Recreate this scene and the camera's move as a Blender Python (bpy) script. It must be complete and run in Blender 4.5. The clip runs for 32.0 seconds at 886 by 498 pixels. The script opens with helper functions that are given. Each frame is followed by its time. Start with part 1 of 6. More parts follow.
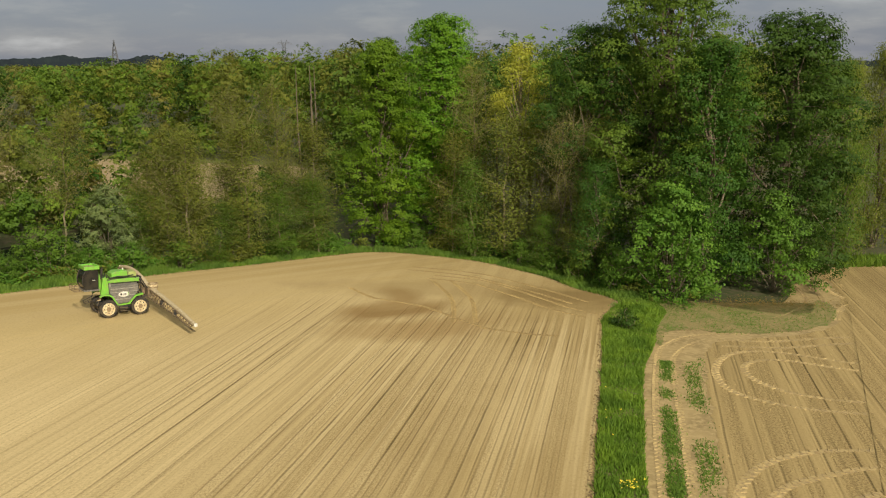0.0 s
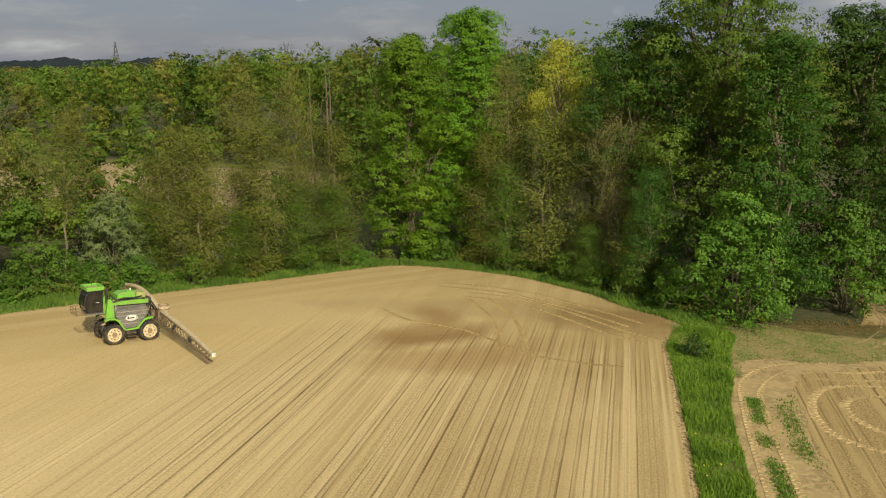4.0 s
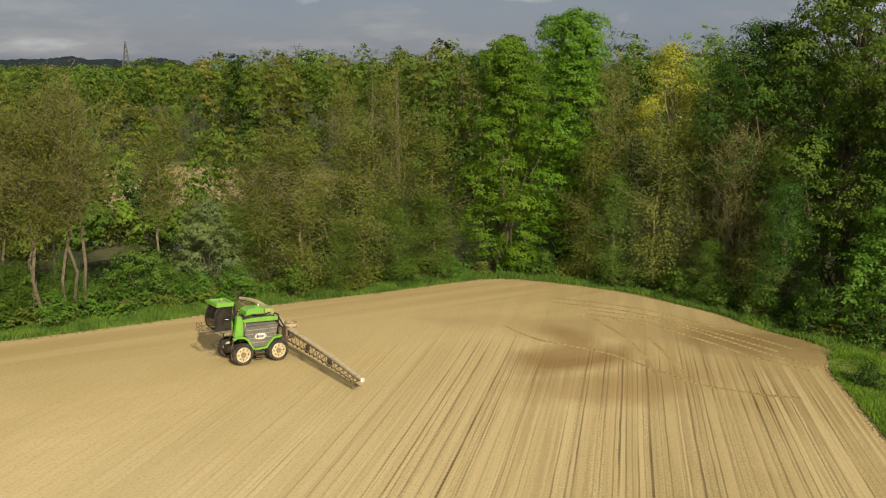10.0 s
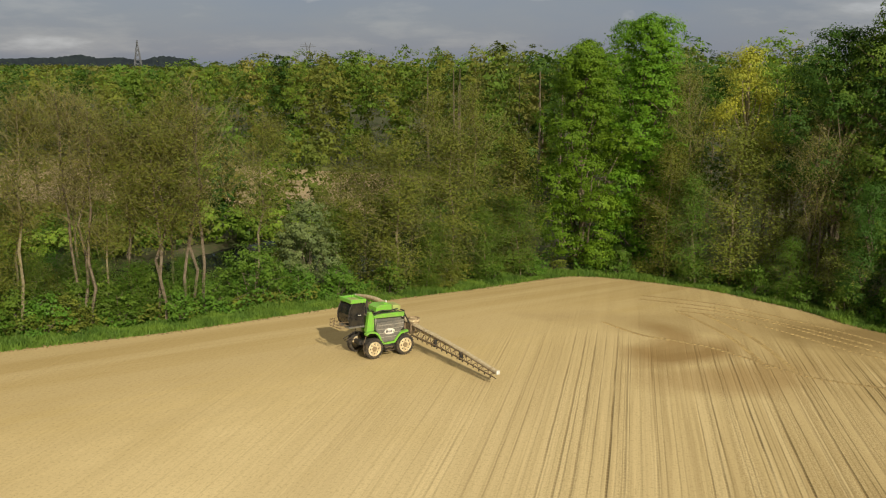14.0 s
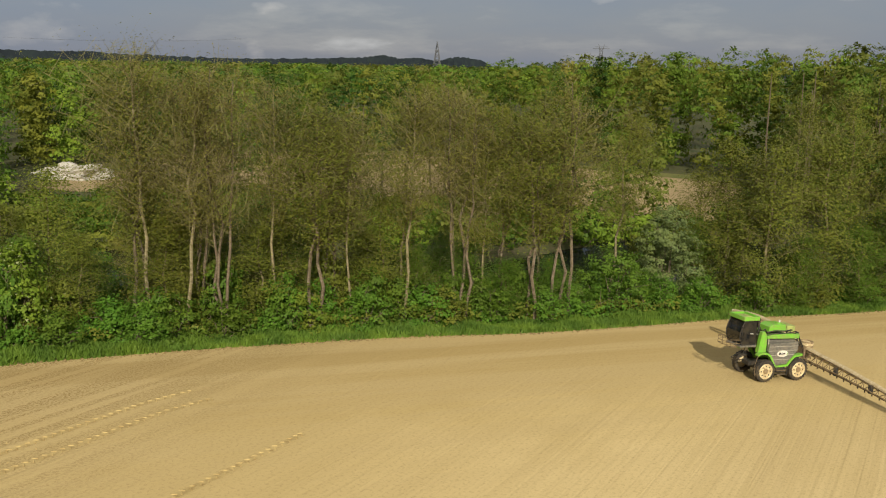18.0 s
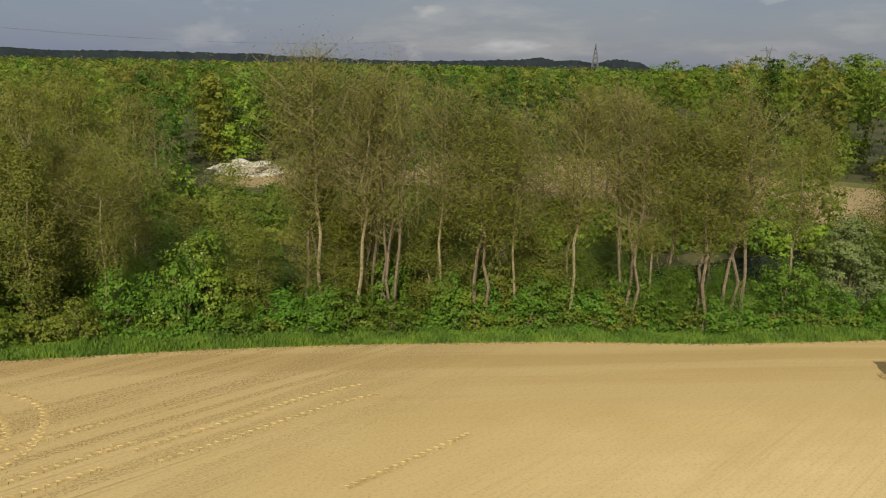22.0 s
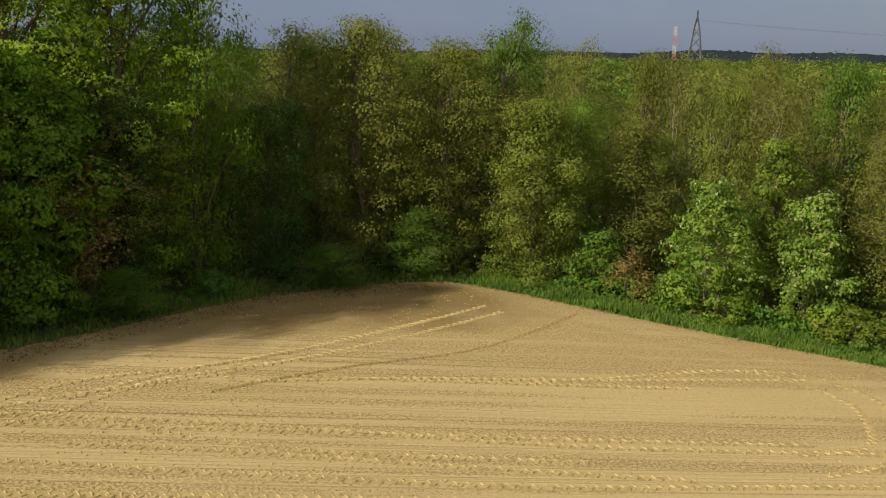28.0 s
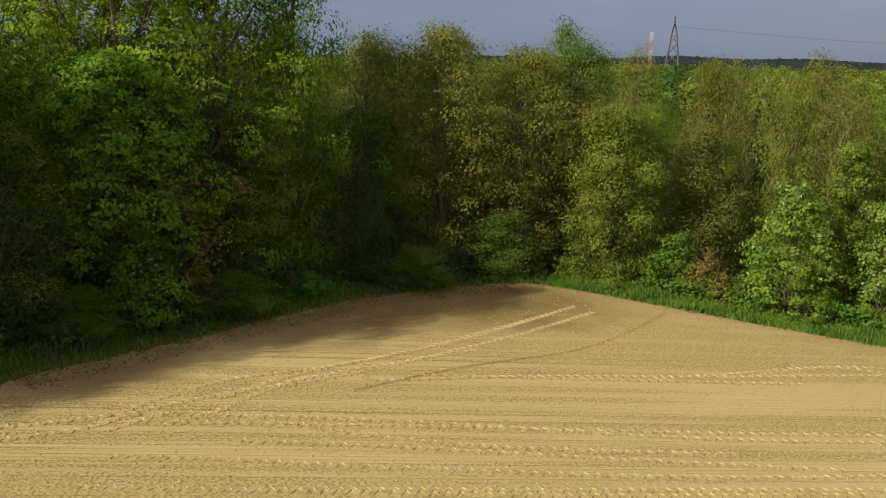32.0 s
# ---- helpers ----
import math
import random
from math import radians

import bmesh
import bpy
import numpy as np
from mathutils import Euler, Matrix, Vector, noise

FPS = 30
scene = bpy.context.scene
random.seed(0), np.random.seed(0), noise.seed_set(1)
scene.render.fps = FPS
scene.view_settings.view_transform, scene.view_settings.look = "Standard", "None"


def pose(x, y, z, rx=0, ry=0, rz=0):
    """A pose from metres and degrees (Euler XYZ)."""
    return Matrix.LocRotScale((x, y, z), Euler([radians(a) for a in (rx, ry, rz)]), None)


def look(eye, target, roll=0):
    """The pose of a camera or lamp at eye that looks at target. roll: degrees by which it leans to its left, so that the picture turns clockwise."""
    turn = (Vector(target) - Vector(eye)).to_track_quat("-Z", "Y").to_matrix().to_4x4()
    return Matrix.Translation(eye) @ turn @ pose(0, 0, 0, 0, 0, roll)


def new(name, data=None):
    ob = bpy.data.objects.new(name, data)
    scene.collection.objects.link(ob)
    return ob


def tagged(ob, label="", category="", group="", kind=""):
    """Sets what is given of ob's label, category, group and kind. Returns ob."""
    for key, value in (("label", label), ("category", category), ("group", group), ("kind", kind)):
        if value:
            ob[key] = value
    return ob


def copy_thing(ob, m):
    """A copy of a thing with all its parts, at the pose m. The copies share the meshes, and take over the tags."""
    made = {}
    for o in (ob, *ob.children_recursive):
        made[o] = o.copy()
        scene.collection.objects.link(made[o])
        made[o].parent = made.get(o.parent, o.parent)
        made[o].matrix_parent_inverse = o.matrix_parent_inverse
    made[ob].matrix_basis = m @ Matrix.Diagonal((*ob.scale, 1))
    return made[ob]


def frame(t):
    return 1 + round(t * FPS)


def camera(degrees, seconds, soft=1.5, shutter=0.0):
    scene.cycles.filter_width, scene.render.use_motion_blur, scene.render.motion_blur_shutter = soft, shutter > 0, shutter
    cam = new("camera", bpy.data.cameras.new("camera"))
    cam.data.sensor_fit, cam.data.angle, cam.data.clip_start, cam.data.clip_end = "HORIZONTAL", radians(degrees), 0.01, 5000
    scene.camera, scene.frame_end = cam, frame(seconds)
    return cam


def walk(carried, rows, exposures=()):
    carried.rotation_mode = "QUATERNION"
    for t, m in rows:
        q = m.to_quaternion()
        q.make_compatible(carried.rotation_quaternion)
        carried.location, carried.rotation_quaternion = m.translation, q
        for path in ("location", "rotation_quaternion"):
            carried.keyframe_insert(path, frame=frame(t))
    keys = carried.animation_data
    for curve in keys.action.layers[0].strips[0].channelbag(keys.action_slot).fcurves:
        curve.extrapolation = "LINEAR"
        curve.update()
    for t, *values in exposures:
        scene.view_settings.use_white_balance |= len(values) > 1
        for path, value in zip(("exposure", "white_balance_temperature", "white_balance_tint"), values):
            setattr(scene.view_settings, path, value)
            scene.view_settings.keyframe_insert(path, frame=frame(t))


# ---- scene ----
cam = camera(50.2, 32.0, 1.15)
PATH = [
    (0, (1.304, 0.134, 19.315), (1.2729, 2.0958, 18.9265), -0.30),
    (0.5, (0.818, 1.361, 19.358), (0.7849, 3.3225, 18.9680), -0.37),
    (1, (0.340, 2.603, 19.299), (0.3050, 4.5647, 18.9113), -0.44),
    (1.5, (-0.146, 3.918, 19.191), (-0.1827, 5.8796, 18.8046), -0.41),
    (2, (-0.687, 5.606, 19.022), (-0.7245, 7.5682, 18.6380), -0.59),
    (2.5, (-1.305, 7.131, 18.798), (-1.3422, 9.0936, 18.4164), -0.45),
    (3, (-1.789, 8.213, 18.803), (-1.8251, 10.1759, 18.4218), -0.48),
    (3.5, (-2.102, 8.609, 18.826), (-2.1351, 10.5716, 18.4417), -0.33),
    (5.5, (-4.153, 11.163, 18.561), (-4.1861, 13.1262, 18.1833), -0.11),
    (6, (-5.362, 11.802, 18.726), (-5.3911, 13.7649, 18.3440), 0.09),
    (6.5, (-6.572, 12.407, 18.806), (-6.5981, 14.3694, 18.4225), 0.23),
    (7, (-7.705, 13.027, 18.774), (-7.7281, 14.9904, 18.3922), 0.37),
    (7.5, (-8.459, 13.798, 18.541), (-8.4897, 15.7619, 18.1641), 0.28),
    (8, (-9.364, 14.392, 18.313), (-9.3992, 16.3565, 17.9412), 0.39),
    (8.5, (-10.419, 14.719, 18.316), (-10.4535, 16.6836, 17.9448), 0.48),
    (9, (-11.608, 14.770, 18.583), (-11.6387, 16.7342, 18.2054), 0.55),
    (9.5, (-12.440, 14.630, 18.480), (-12.4738, 16.5939, 18.1062), 0.56),
    (10, (-13.345, 14.336, 18.566), (-13.3796, 16.3001, 18.1919), 0.58),
    (10.5, (-14.292, 14.041, 18.737), (-14.3253, 16.0049, 18.3605), 0.65),
    (11, (-15.365, 13.680, 19.023), (-15.3953, 15.6428, 18.6410), 0.70),
    (11.5, (-16.255, 13.285, 19.077), (-16.2874, 15.2484, 18.6950), 0.71),
    (12, (-17.267, 12.865, 19.023), (-17.3019, 14.8286, 18.6431), 0.71),
    (12.5, (-18.592, 12.605, 19.147), (-18.6254, 14.5684, 18.7659), 0.78),
    (13, (-19.732, 12.218, 19.108), (-19.7670, 14.1812, 18.7286), 0.76),
    (13.5, (-20.935, 11.757, 19.132), (-20.9712, 13.7205, 18.7526), 0.73),
    (15.5, (-24.023, 9.339, 19.276), (-24.1823, 11.2969, 18.9011), 0.24),
    (16, (-25.512, 9.960, 19.318), (-25.7458, 11.9101, 18.9414), 0.86),
    (16.5, (-26.899, 10.648, 19.191), (-27.2454, 12.5814, 18.8131), 0.91),
    (17, (-28.149, 11.691, 18.982), (-28.6226, 13.5962, 18.6014), 0.96),
    (17.5, (-29.246, 12.157, 18.862), (-29.8186, 14.0347, 18.4798), 1.05),
    (18, (-30.040, 12.095, 18.880), (-30.6520, 13.9603, 18.4973), 1.10),
    (18.5, (-30.601, 12.013, 18.884), (-31.2389, 13.8697, 18.5026), 1.10),
    (19, (-30.933, 11.998, 18.875), (-31.5857, 13.8494, 18.4935), 1.10),
    (19.5, (-31.154, 12.015, 18.897), (-31.8145, 13.8638, 18.5159), 1.14),
    (20, (-31.242, 12.001, 18.860), (-31.9102, 13.8473, 18.4795), 1.11),
    (20.5, (-31.329, 12.004, 18.815), (-32.0084, 13.8468, 18.4356), 1.12),
    (21, (-31.253, 12.025, 18.834), (-31.9698, 13.8529, 18.4533), 1.11),
    (21.5, (-31.221, 11.974, 18.789), (-31.9966, 13.7771, 18.4083), 1.10),
    (22, (-31.315, 11.996, 18.763), (-32.2190, 13.7383, 18.3786), 1.22),
    (22.5, (-31.447, 12.142, 18.679), (-32.5694, 13.7512, 18.2900), 1.39),
    (23, (-31.520, 12.592, 18.340), (-32.8930, 13.9926, 17.9505), 1.21),
    (23.5, (-31.952, 12.324, 18.381), (-33.5226, 13.4961, 17.9817), 1.26),
    (24, (-32.347, 11.879, 18.410), (-34.0742, 12.8006, 18.0036), 1.23),
    (24.5, (-32.647, 11.324, 18.429), (-34.4836, 12.0002, 18.0169), 1.27),
    (25, (-32.934, 10.791, 18.497), (-34.8016, 11.3759, 18.0836), 1.30),
    (25.5, (-33.505, 10.493, 18.383), (-35.3813, 11.0496, 17.9722), 1.19),
    (27.5, (-33.847, 9.780, 18.400), (-35.7393, 10.2837, 17.9928), 1.20),
    (28, (-33.977, 9.778, 18.344), (-35.8706, 10.2779, 17.9385), 1.14),
    (28.5, (-34.096, 9.509, 18.329), (-35.9901, 10.0094, 17.9247), 1.14),
    (29, (-34.098, 8.918, 18.328), (-35.9916, 9.4186, 17.9255), 1.08),
    (29.5, (-34.241, 8.141, 18.292), (-36.1353, 8.6409, 17.8924), 1.03),
    (30, (-34.492, 7.240, 18.240), (-36.3881, 7.7374, 17.8416), 1.00),
    (30.5, (-34.715, 5.972, 18.250), (-36.6103, 6.4695, 17.8512), 1.13),
    (31, (-34.904, 4.535, 18.219), (-36.8001, 5.0310, 17.8208), 1.20),
    (31.5, (-34.945, 2.909, 18.254), (-36.8411, 3.4053, 17.8561), 1.33),
    (32, (-34.951, 1.341, 18.252), (-36.8296, 1.9043, 17.8579), 1.26),
]
walk(cam, [(t, look(eye, target, roll)) for t, eye, target, roll in PATH], [(0, 0.12), (13, 0.12), (24, 0.15), (32, 0.2)])

# ---- light ----
SUN_TO = Vector((0.36, -0.93, 0.56)).normalized()
sun_data = bpy.data.lights.new("sun", "SUN")
sun_data.energy, sun_data.angle, sun_data.color = 4.4, radians(0.6), (1.0, 0.90, 0.72)
sun = new("sun", sun_data)
sun.matrix_world = look((60, -90, 80), Vector((60, -90, 80)) - SUN_TO)

world = bpy.data.worlds.new("world")
scene.world = world
world.use_nodes = True
wn, wl = world.node_tree.nodes, world.node_tree.links
wn.clear()


def wnode(kind, **values):
    n = wn.new(kind)
    for key, value in values.items():
        n.inputs[key].default_value = value
    return n


w_out, w_bg = wn.new("ShaderNodeOutputWorld"), wn.new("ShaderNodeBackground")
sky = wn.new("ShaderNodeTexSky")
sky.sky_type, sky.sun_disc = "NISHITA", False
sky.sun_elevation, sky.sun_rotation = math.asin(SUN_TO.z), math.atan2(SUN_TO.x, SUN_TO.y)
w_co, w_sep = wn.new("ShaderNodeTexCoord"), wn.new("ShaderNodeSeparateXYZ")
wl.new(w_co.outputs["Generated"], w_sep.inputs[0])
# cloud deck: the sky direction laid on a flat layer
w_add = wn.new("ShaderNodeMath")
w_add.operation, w_add.inputs[1].default_value = "ADD", 0.22
wl.new(w_sep.outputs["Z"], w_add.inputs[0])
w_div = []
for axis in "XY":
    d = wn.new("ShaderNodeMath")
    d.operation = "DIVIDE"
    wl.new(w_sep.outputs[axis], d.inputs[0])
    wl.new(w_add.outputs[0], d.inputs[1])
    w_div.append(d)
w_com = wn.new("ShaderNodeCombineXYZ")
wl.new(w_div[0].outputs[0], w_com.inputs["X"])
wl.new(w_div[1].outputs[0], w_com.inputs["Y"])
w_n1 = wnode("ShaderNodeTexNoise", Scale=0.95, Detail=7.0, Roughness=0.58)
wl.new(w_com.outputs[0], w_n1.inputs["Vector"])
w_r1 = wn.new("ShaderNodeValToRGB")
for el, pos, col in zip((w_r1.color_ramp.elements[0], w_r1.color_ramp.elements[1], w_r1.color_ramp.elements.new(0.53), w_r1.color_ramp.elements.new(0.62)),
                        (0.30, 0.74, 0.53, 0.62),
                        ((0.15, 0.18, 0.255, 1), (0.55, 0.54, 0.53, 1), (0.185, 0.20, 0.25, 1), (0.26, 0.265, 0.295, 1))):
    el.position, el.color = pos, col
wl.new(w_n1.outputs["Fac"], w_r1.inputs["Fac"])
w_sc = wn.new("ShaderNodeVectorMath")
w_sc.operation = "SCALE"
w_sc.inputs["Scale"].default_value = 0.10
wl.new(sky.outputs[0], w_sc.inputs[0])
w_mix = wn.new("ShaderNodeMix")
w_mix.data_type = "RGBA"
w_mix.inputs["Factor"].default_value = 0.86
wl.new(w_sc.outputs[0], w_mix.inputs["A"])
# a clearer, bluer sky towards the west
w_west = wnode("ShaderNodeMapRange", **{"From Min": -0.48, "From Max": -0.92, "To Min": 0.0, "To Max": 0.85})
wl.new(w_sep.outputs["X"], w_west.inputs["Value"])
w_blue = wn.new("ShaderNodeMix")
w_blue.data_type = "RGBA"
w_blue.inputs["B"].default_value = (0.145, 0.19, 0.30, 1)
wl.new(w_west.outputs[0], w_blue.inputs["Factor"])
wl.new(w_r1.outputs[0], w_blue.inputs["A"])
w_n2 = wnode("ShaderNodeTexNoise", Scale=9.0, Detail=6.0, Roughness=0.5)
w_flat = wn.new("ShaderNodeVectorMath")
w_flat.operation, w_flat.inputs[1].default_value = "MULTIPLY", (1.0, 1.0, 2.2)
wl.new(w_co.outputs["Generated"], w_flat.inputs[0])
wl.new(w_flat.outputs[0], w_n2.inputs["Vector"])
w_puff = wnode("ShaderNodeMapRange", **{"From Min": 0.61, "From Max": 0.72, "To Min": 0.0, "To Max": 0.7})
wl.new(w_n2.outputs["Fac"], w_puff.inputs["Value"])
w_heap = wn.new("ShaderNodeMix")
w_heap.data_type = "RGBA"
w_heap.inputs["B"].default_value = (0.60, 0.56, 0.53, 1)
w_not = wnode("ShaderNodeMath")
w_not.operation = "SUBTRACT"
w_not.inputs[0].default_value, w_not.use_clamp = 0.75, True
wl.new(w_west.outputs[0], w_not.inputs[1])
w_some = wnode("ShaderNodeMath")
w_some.operation = "MULTIPLY"
wl.new(w_not.outputs[0], w_some.inputs[0])
wl.new(w_puff.outputs[0], w_some.inputs[1])
wl.new(w_some.outputs[0], w_heap.inputs["Factor"])
wl.new(w_blue.outputs["Result"], w_heap.inputs["A"])
wl.new(w_heap.outputs["Result"], w_mix.inputs["B"])
# the cloud deck is brighter and whiter overhead than along the skyline
w_high = wnode("ShaderNodeMapRange", **{"From Min": 0.16, "From Max": 0.62, "To Min": 0.0, "To Max": 1.0})
wl.new(w_sep.outputs["Z"], w_high.inputs["Value"])
w_top = wn.new("ShaderNodeMix")
w_top.data_type = "RGBA"
w_top.inputs["B"].default_value = (0.42, 0.41, 0.385, 1)
wl.new(w_high.outputs[0], w_top.inputs["Factor"])
wl.new(w_mix.outputs["Result"], w_top.inputs["A"])
wl.new(w_top.outputs["Result"], w_bg.inputs["Color"])
wl.new(w_bg.outputs[0], w_out.inputs["Surface"])


# ---- helpers of this scene ----
def part(name, bm, material, parent=None, label="", smooth=False):
    """One mesh object from a bmesh, under a thing or a part."""
    me = bpy.data.meshes.new(name)
    bm.to_mesh(me)
    bm.free()
    return mesh_part(name, me, material, parent, label, smooth)


def mesh_part(name, me, material, parent=None, label="", smooth=False):
    if material is not None:
        me.materials.append(material)
    if smooth:
        me.polygons.foreach_set("use_smooth", [True] * len(me.polygons))
    ob = new(name, me)
    if parent is not None:
        ob.parent = parent
    if label:
        tagged(ob, label)
    return ob


def faces_mesh(name, co, sides, tint=None):
    """A mesh of loose faces, each of the same number of corners, from an array of corners."""
    co = np.asarray(co, dtype=np.float32).reshape(-1, 3)
    n = len(co)
    me = bpy.data.meshes.new(name)
    me.vertices.add(n)
    me.vertices.foreach_set("co", co.ravel())
    me.loops.add(n)
    me.loops.foreach_set("vertex_index", np.arange(n, dtype=np.int32))
    me.polygons.add(n // sides)
    me.polygons.foreach_set("loop_start", np.arange(0, n, sides, dtype=np.int32))
    if tint is not None:
        me.attributes.new("tint", "FLOAT", "FACE").data.foreach_set("value", np.asarray(tint, dtype=np.float32))
    me.update(calc_edges=True)
    return me


def grid_mesh(name, xs, ys, height):
    """A sheet over the lines xs and ys."""
    gx, gy = np.meshgrid(xs, ys)
    gz = height(gx, gy)
    nx, ny = len(xs), len(ys)
    idx = np.arange(nx * ny).reshape(ny, nx)
    quads = np.stack([idx[:-1, :-1], idx[:-1, 1:], idx[1:, 1:], idx[1:, :-1]], -1).reshape(-1, 4)
    me = bpy.data.meshes.new(name)
    me.from_pydata(np.stack([gx, gy, gz], -1).reshape(-1, 3).tolist(), [], quads.tolist())
    return me


def plane_z(x, y):
    return -0.0271 * x - 0.0344 * y


def smooth01(v):
    v = np.clip(v, 0, 1)
    return v * v * (3 - 2 * v)


EDGE_U = np.array((0.746, 0.666))          # along the wood's edge
EDGE_N = np.array((-0.666, 0.746))         # away from the field
EDGE_O = np.array((-20.4, 105.5))


def behind(x, y):
    """Metres behind the straight north-west edge of the field, and metres along it."""
    dx, dy = x - EDGE_O[0], y - EDGE_O[1]
    return dx * EDGE_N[0] + dy * EDGE_N[1], dx * EDGE_U[0] + dy * EDGE_U[1]


def bank_shift(s):
    """How far the pond bends away from the field towards the west."""
    return 20 * smooth01((-20 - s) / 38)


def pond_depth(x, y):
    """0 on dry land, 1 in the middle of the long pond behind the trees."""
    n, s = behind(x, y)
    mid = 29 + 3.0 * np.sin(s * 0.055) + bank_shift(s)
    half = 10.5 + 2.5 * np.sin(s * 0.09 + 1.0)
    ends = smooth01((s + 90) / 10) * smooth01((24 - s) / 14)
    return smooth01((half - np.abs(n - mid)) / 4.0 + 0.35) * ends


def ground_z(x, y):
    x, y = np.asarray(x, float), np.asarray(y, float)
    r = np.hypot(x + 40, y - 40)
    n, s = behind(x, y)
    f = np.maximum(smooth01((r - 100) / 110), smooth01((n - 3) / 15))
    z = plane_z(x, y) * (1 - f) + -3.6 * f
    return z - 2.4 * pond_depth(x, y)


def gz(x, y):
    return float(ground_z(x, y))


def spline(points, step=0.5, closed=False):
    """A smooth line through points in the plan, at even steps."""
    p = np.array(points, float)
    k = len(p)
    out = []
    for i in range(k if closed else k - 1):
        if closed:
            a, b, c, d = p[i - 1], p[i], p[(i + 1) % k], p[(i + 2) % k]
        else:
            a, b, c, d = p[max(i - 1, 0)], p[i], p[i + 1], p[min(i + 2, k - 1)]
        m = max(2, int(np.linalg.norm(c - b) / step))
        t = np.linspace(0, 1, m, endpoint=False)[:, None]
        out.append(0.5 * ((2 * b) + (c - a) * t + (2 * a - 5 * b + 4 * c - d) * t**2 + (3 * b - a - 3 * c + d) * t**3))
    if not closed:
        out.append(p[-1:])
    return np.concatenate(out)


def inside(poly, x, y):
    """Which of the places lie inside a polygon."""
    x, y = np.asarray(x, float), np.asarray(y, float)
    hit = np.zeros(x.shape, bool)
    x0, y0 = poly[-1]
    for x1, y1 in poly:
        cut = (y1 > y) != (y0 > y)
        with np.errstate(divide="ignore", invalid="ignore"):
            hit ^= cut & (x < (x0 - x1) * (y - y1) / (y0 - y1) + x1)
        x0, y0 = x1, y1
    return hit


def sheet(name, poly, material, lift, label, category):
    """A flat piece of ground that follows the slope, from its outline in the plan."""
    bm = bmesh.new()
    bm.faces.new([bm.verts.new((x, y, gz(x, y) + lift)) for x, y in poly])
    bmesh.ops.triangulate(bm, faces=bm.faces[:])
    for f in bm.faces:
        if f.normal.z < 0:
            f.normal_flip()
    ob = part(name, bm, material)
    return tagged(ob, label, category, kind="structure")


# ---- materials ----
def material(name, base, rough=0.8, spots=None, scale=2.0, spots2=None, scale2=20.0, bump=0.0, bump_scale=30.0, metal=0.0, vary=0.0, island=0.0, translucent=0.0, spec=0.3):
    """A surface with two scales of mottling, relief, and variation by piece or by leaf."""
    m = bpy.data.materials.new(name)
    m.use_nodes = True
    n, l = m.node_tree.nodes, m.node_tree.links
    b = n["Principled BSDF"]
    b.inputs["Roughness"].default_value, b.inputs["Metallic"].default_value = rough, metal
    b.inputs["Specular IOR Level"].default_value = spec
    co = n.new("ShaderNodeTexCoord")
    rgb = n.new("ShaderNodeRGB")
    rgb.outputs[0].default_value = (*base, 1)
    col = rgb.outputs[0]

    def blend(fac, other, a):
        mix = n.new("ShaderNodeMix")
        mix.data_type = "RGBA"
        l.new(fac, mix.inputs["Factor"])
        l.new(a, mix.inputs["A"])
        mix.inputs["B"].default_value = (*other, 1)
        return mix.outputs["Result"]

    for other, sc, lo, hi in ((spots, scale, 0.42, 0.62), (spots2, scale2, 0.45, 0.65)):
        if other is None:
            continue
        t = n.new("ShaderNodeTexNoise")
        t.inputs["Scale"].default_value, t.inputs["Detail"].default_value = sc, 5
        l.new(co.outputs["Object"], t.inputs["Vector"])
        mr = n.new("ShaderNodeMapRange")
        mr.inputs["From Min"].default_value, mr.inputs["From Max"].default_value = lo, hi
        l.new(t.outputs["Fac"], mr.inputs["Value"])
        col = blend(mr.outputs[0], other, col)
    if vary or island:
        hsv = n.new("ShaderNodeHueSaturation")
        for amount, node, out in ((vary, "ShaderNodeObjectInfo", "Random"), (island, "ShaderNodeNewGeometry", "Random Per Island")):
            if not amount:
                continue
            hsv = n.new("ShaderNodeHueSaturation")
            src = n.new(node)
            mr = n.new("ShaderNodeMapRange")
            mr.inputs["To Min"].default_value, mr.inputs["To Max"].default_value = 1 - amount, 1 + amount
            l.new(src.outputs[out], mr.inputs["Value"])
            l.new(mr.outputs[0], hsv.inputs["Value"])
            mr2 = n.new("ShaderNodeMapRange")
            mr2.inputs["To Min"].default_value, mr2.inputs["To Max"].default_value = 0.5 + 0.06 * amount, 0.5 - 0.06 * amount
            l.new(src.outputs[out], mr2.inputs["Value"])
            l.new(mr2.outputs[0], hsv.inputs["Hue"])
            l.new(col, hsv.inputs["Color"])
            col = hsv.outputs["Color"]
    l.new(col, b.inputs["Base Color"])
    if bump:
        t = n.new("ShaderNodeTexNoise")
        t.inputs["Scale"].default_value, t.inputs["Detail"].default_value = bump_scale, 6
        l.new(co.outputs["Object"], t.inputs["Vector"])
        bp = n.new("ShaderNodeBump")
        bp.inputs["Strength"].default_value, bp.inputs["Distance"].default_value = bump, 0.05
        l.new(t.outputs["Fac"], bp.inputs["Height"])
        l.new(bp.outputs[0], b.inputs["Normal"])
    if translucent:
        tr = n.new("ShaderNodeBsdfTranslucent")
        l.new(col, tr.inputs["Color"])
        mx = n.new("ShaderNodeMixShader")
        mx.inputs["Fac"].default_value = translucent
        l.new(b.outputs[0], mx.inputs[1])
        l.new(tr.outputs[0], mx.inputs[2])
        l.new(mx.outputs[0], n["Material Output"].inputs["Surface"])
    return m


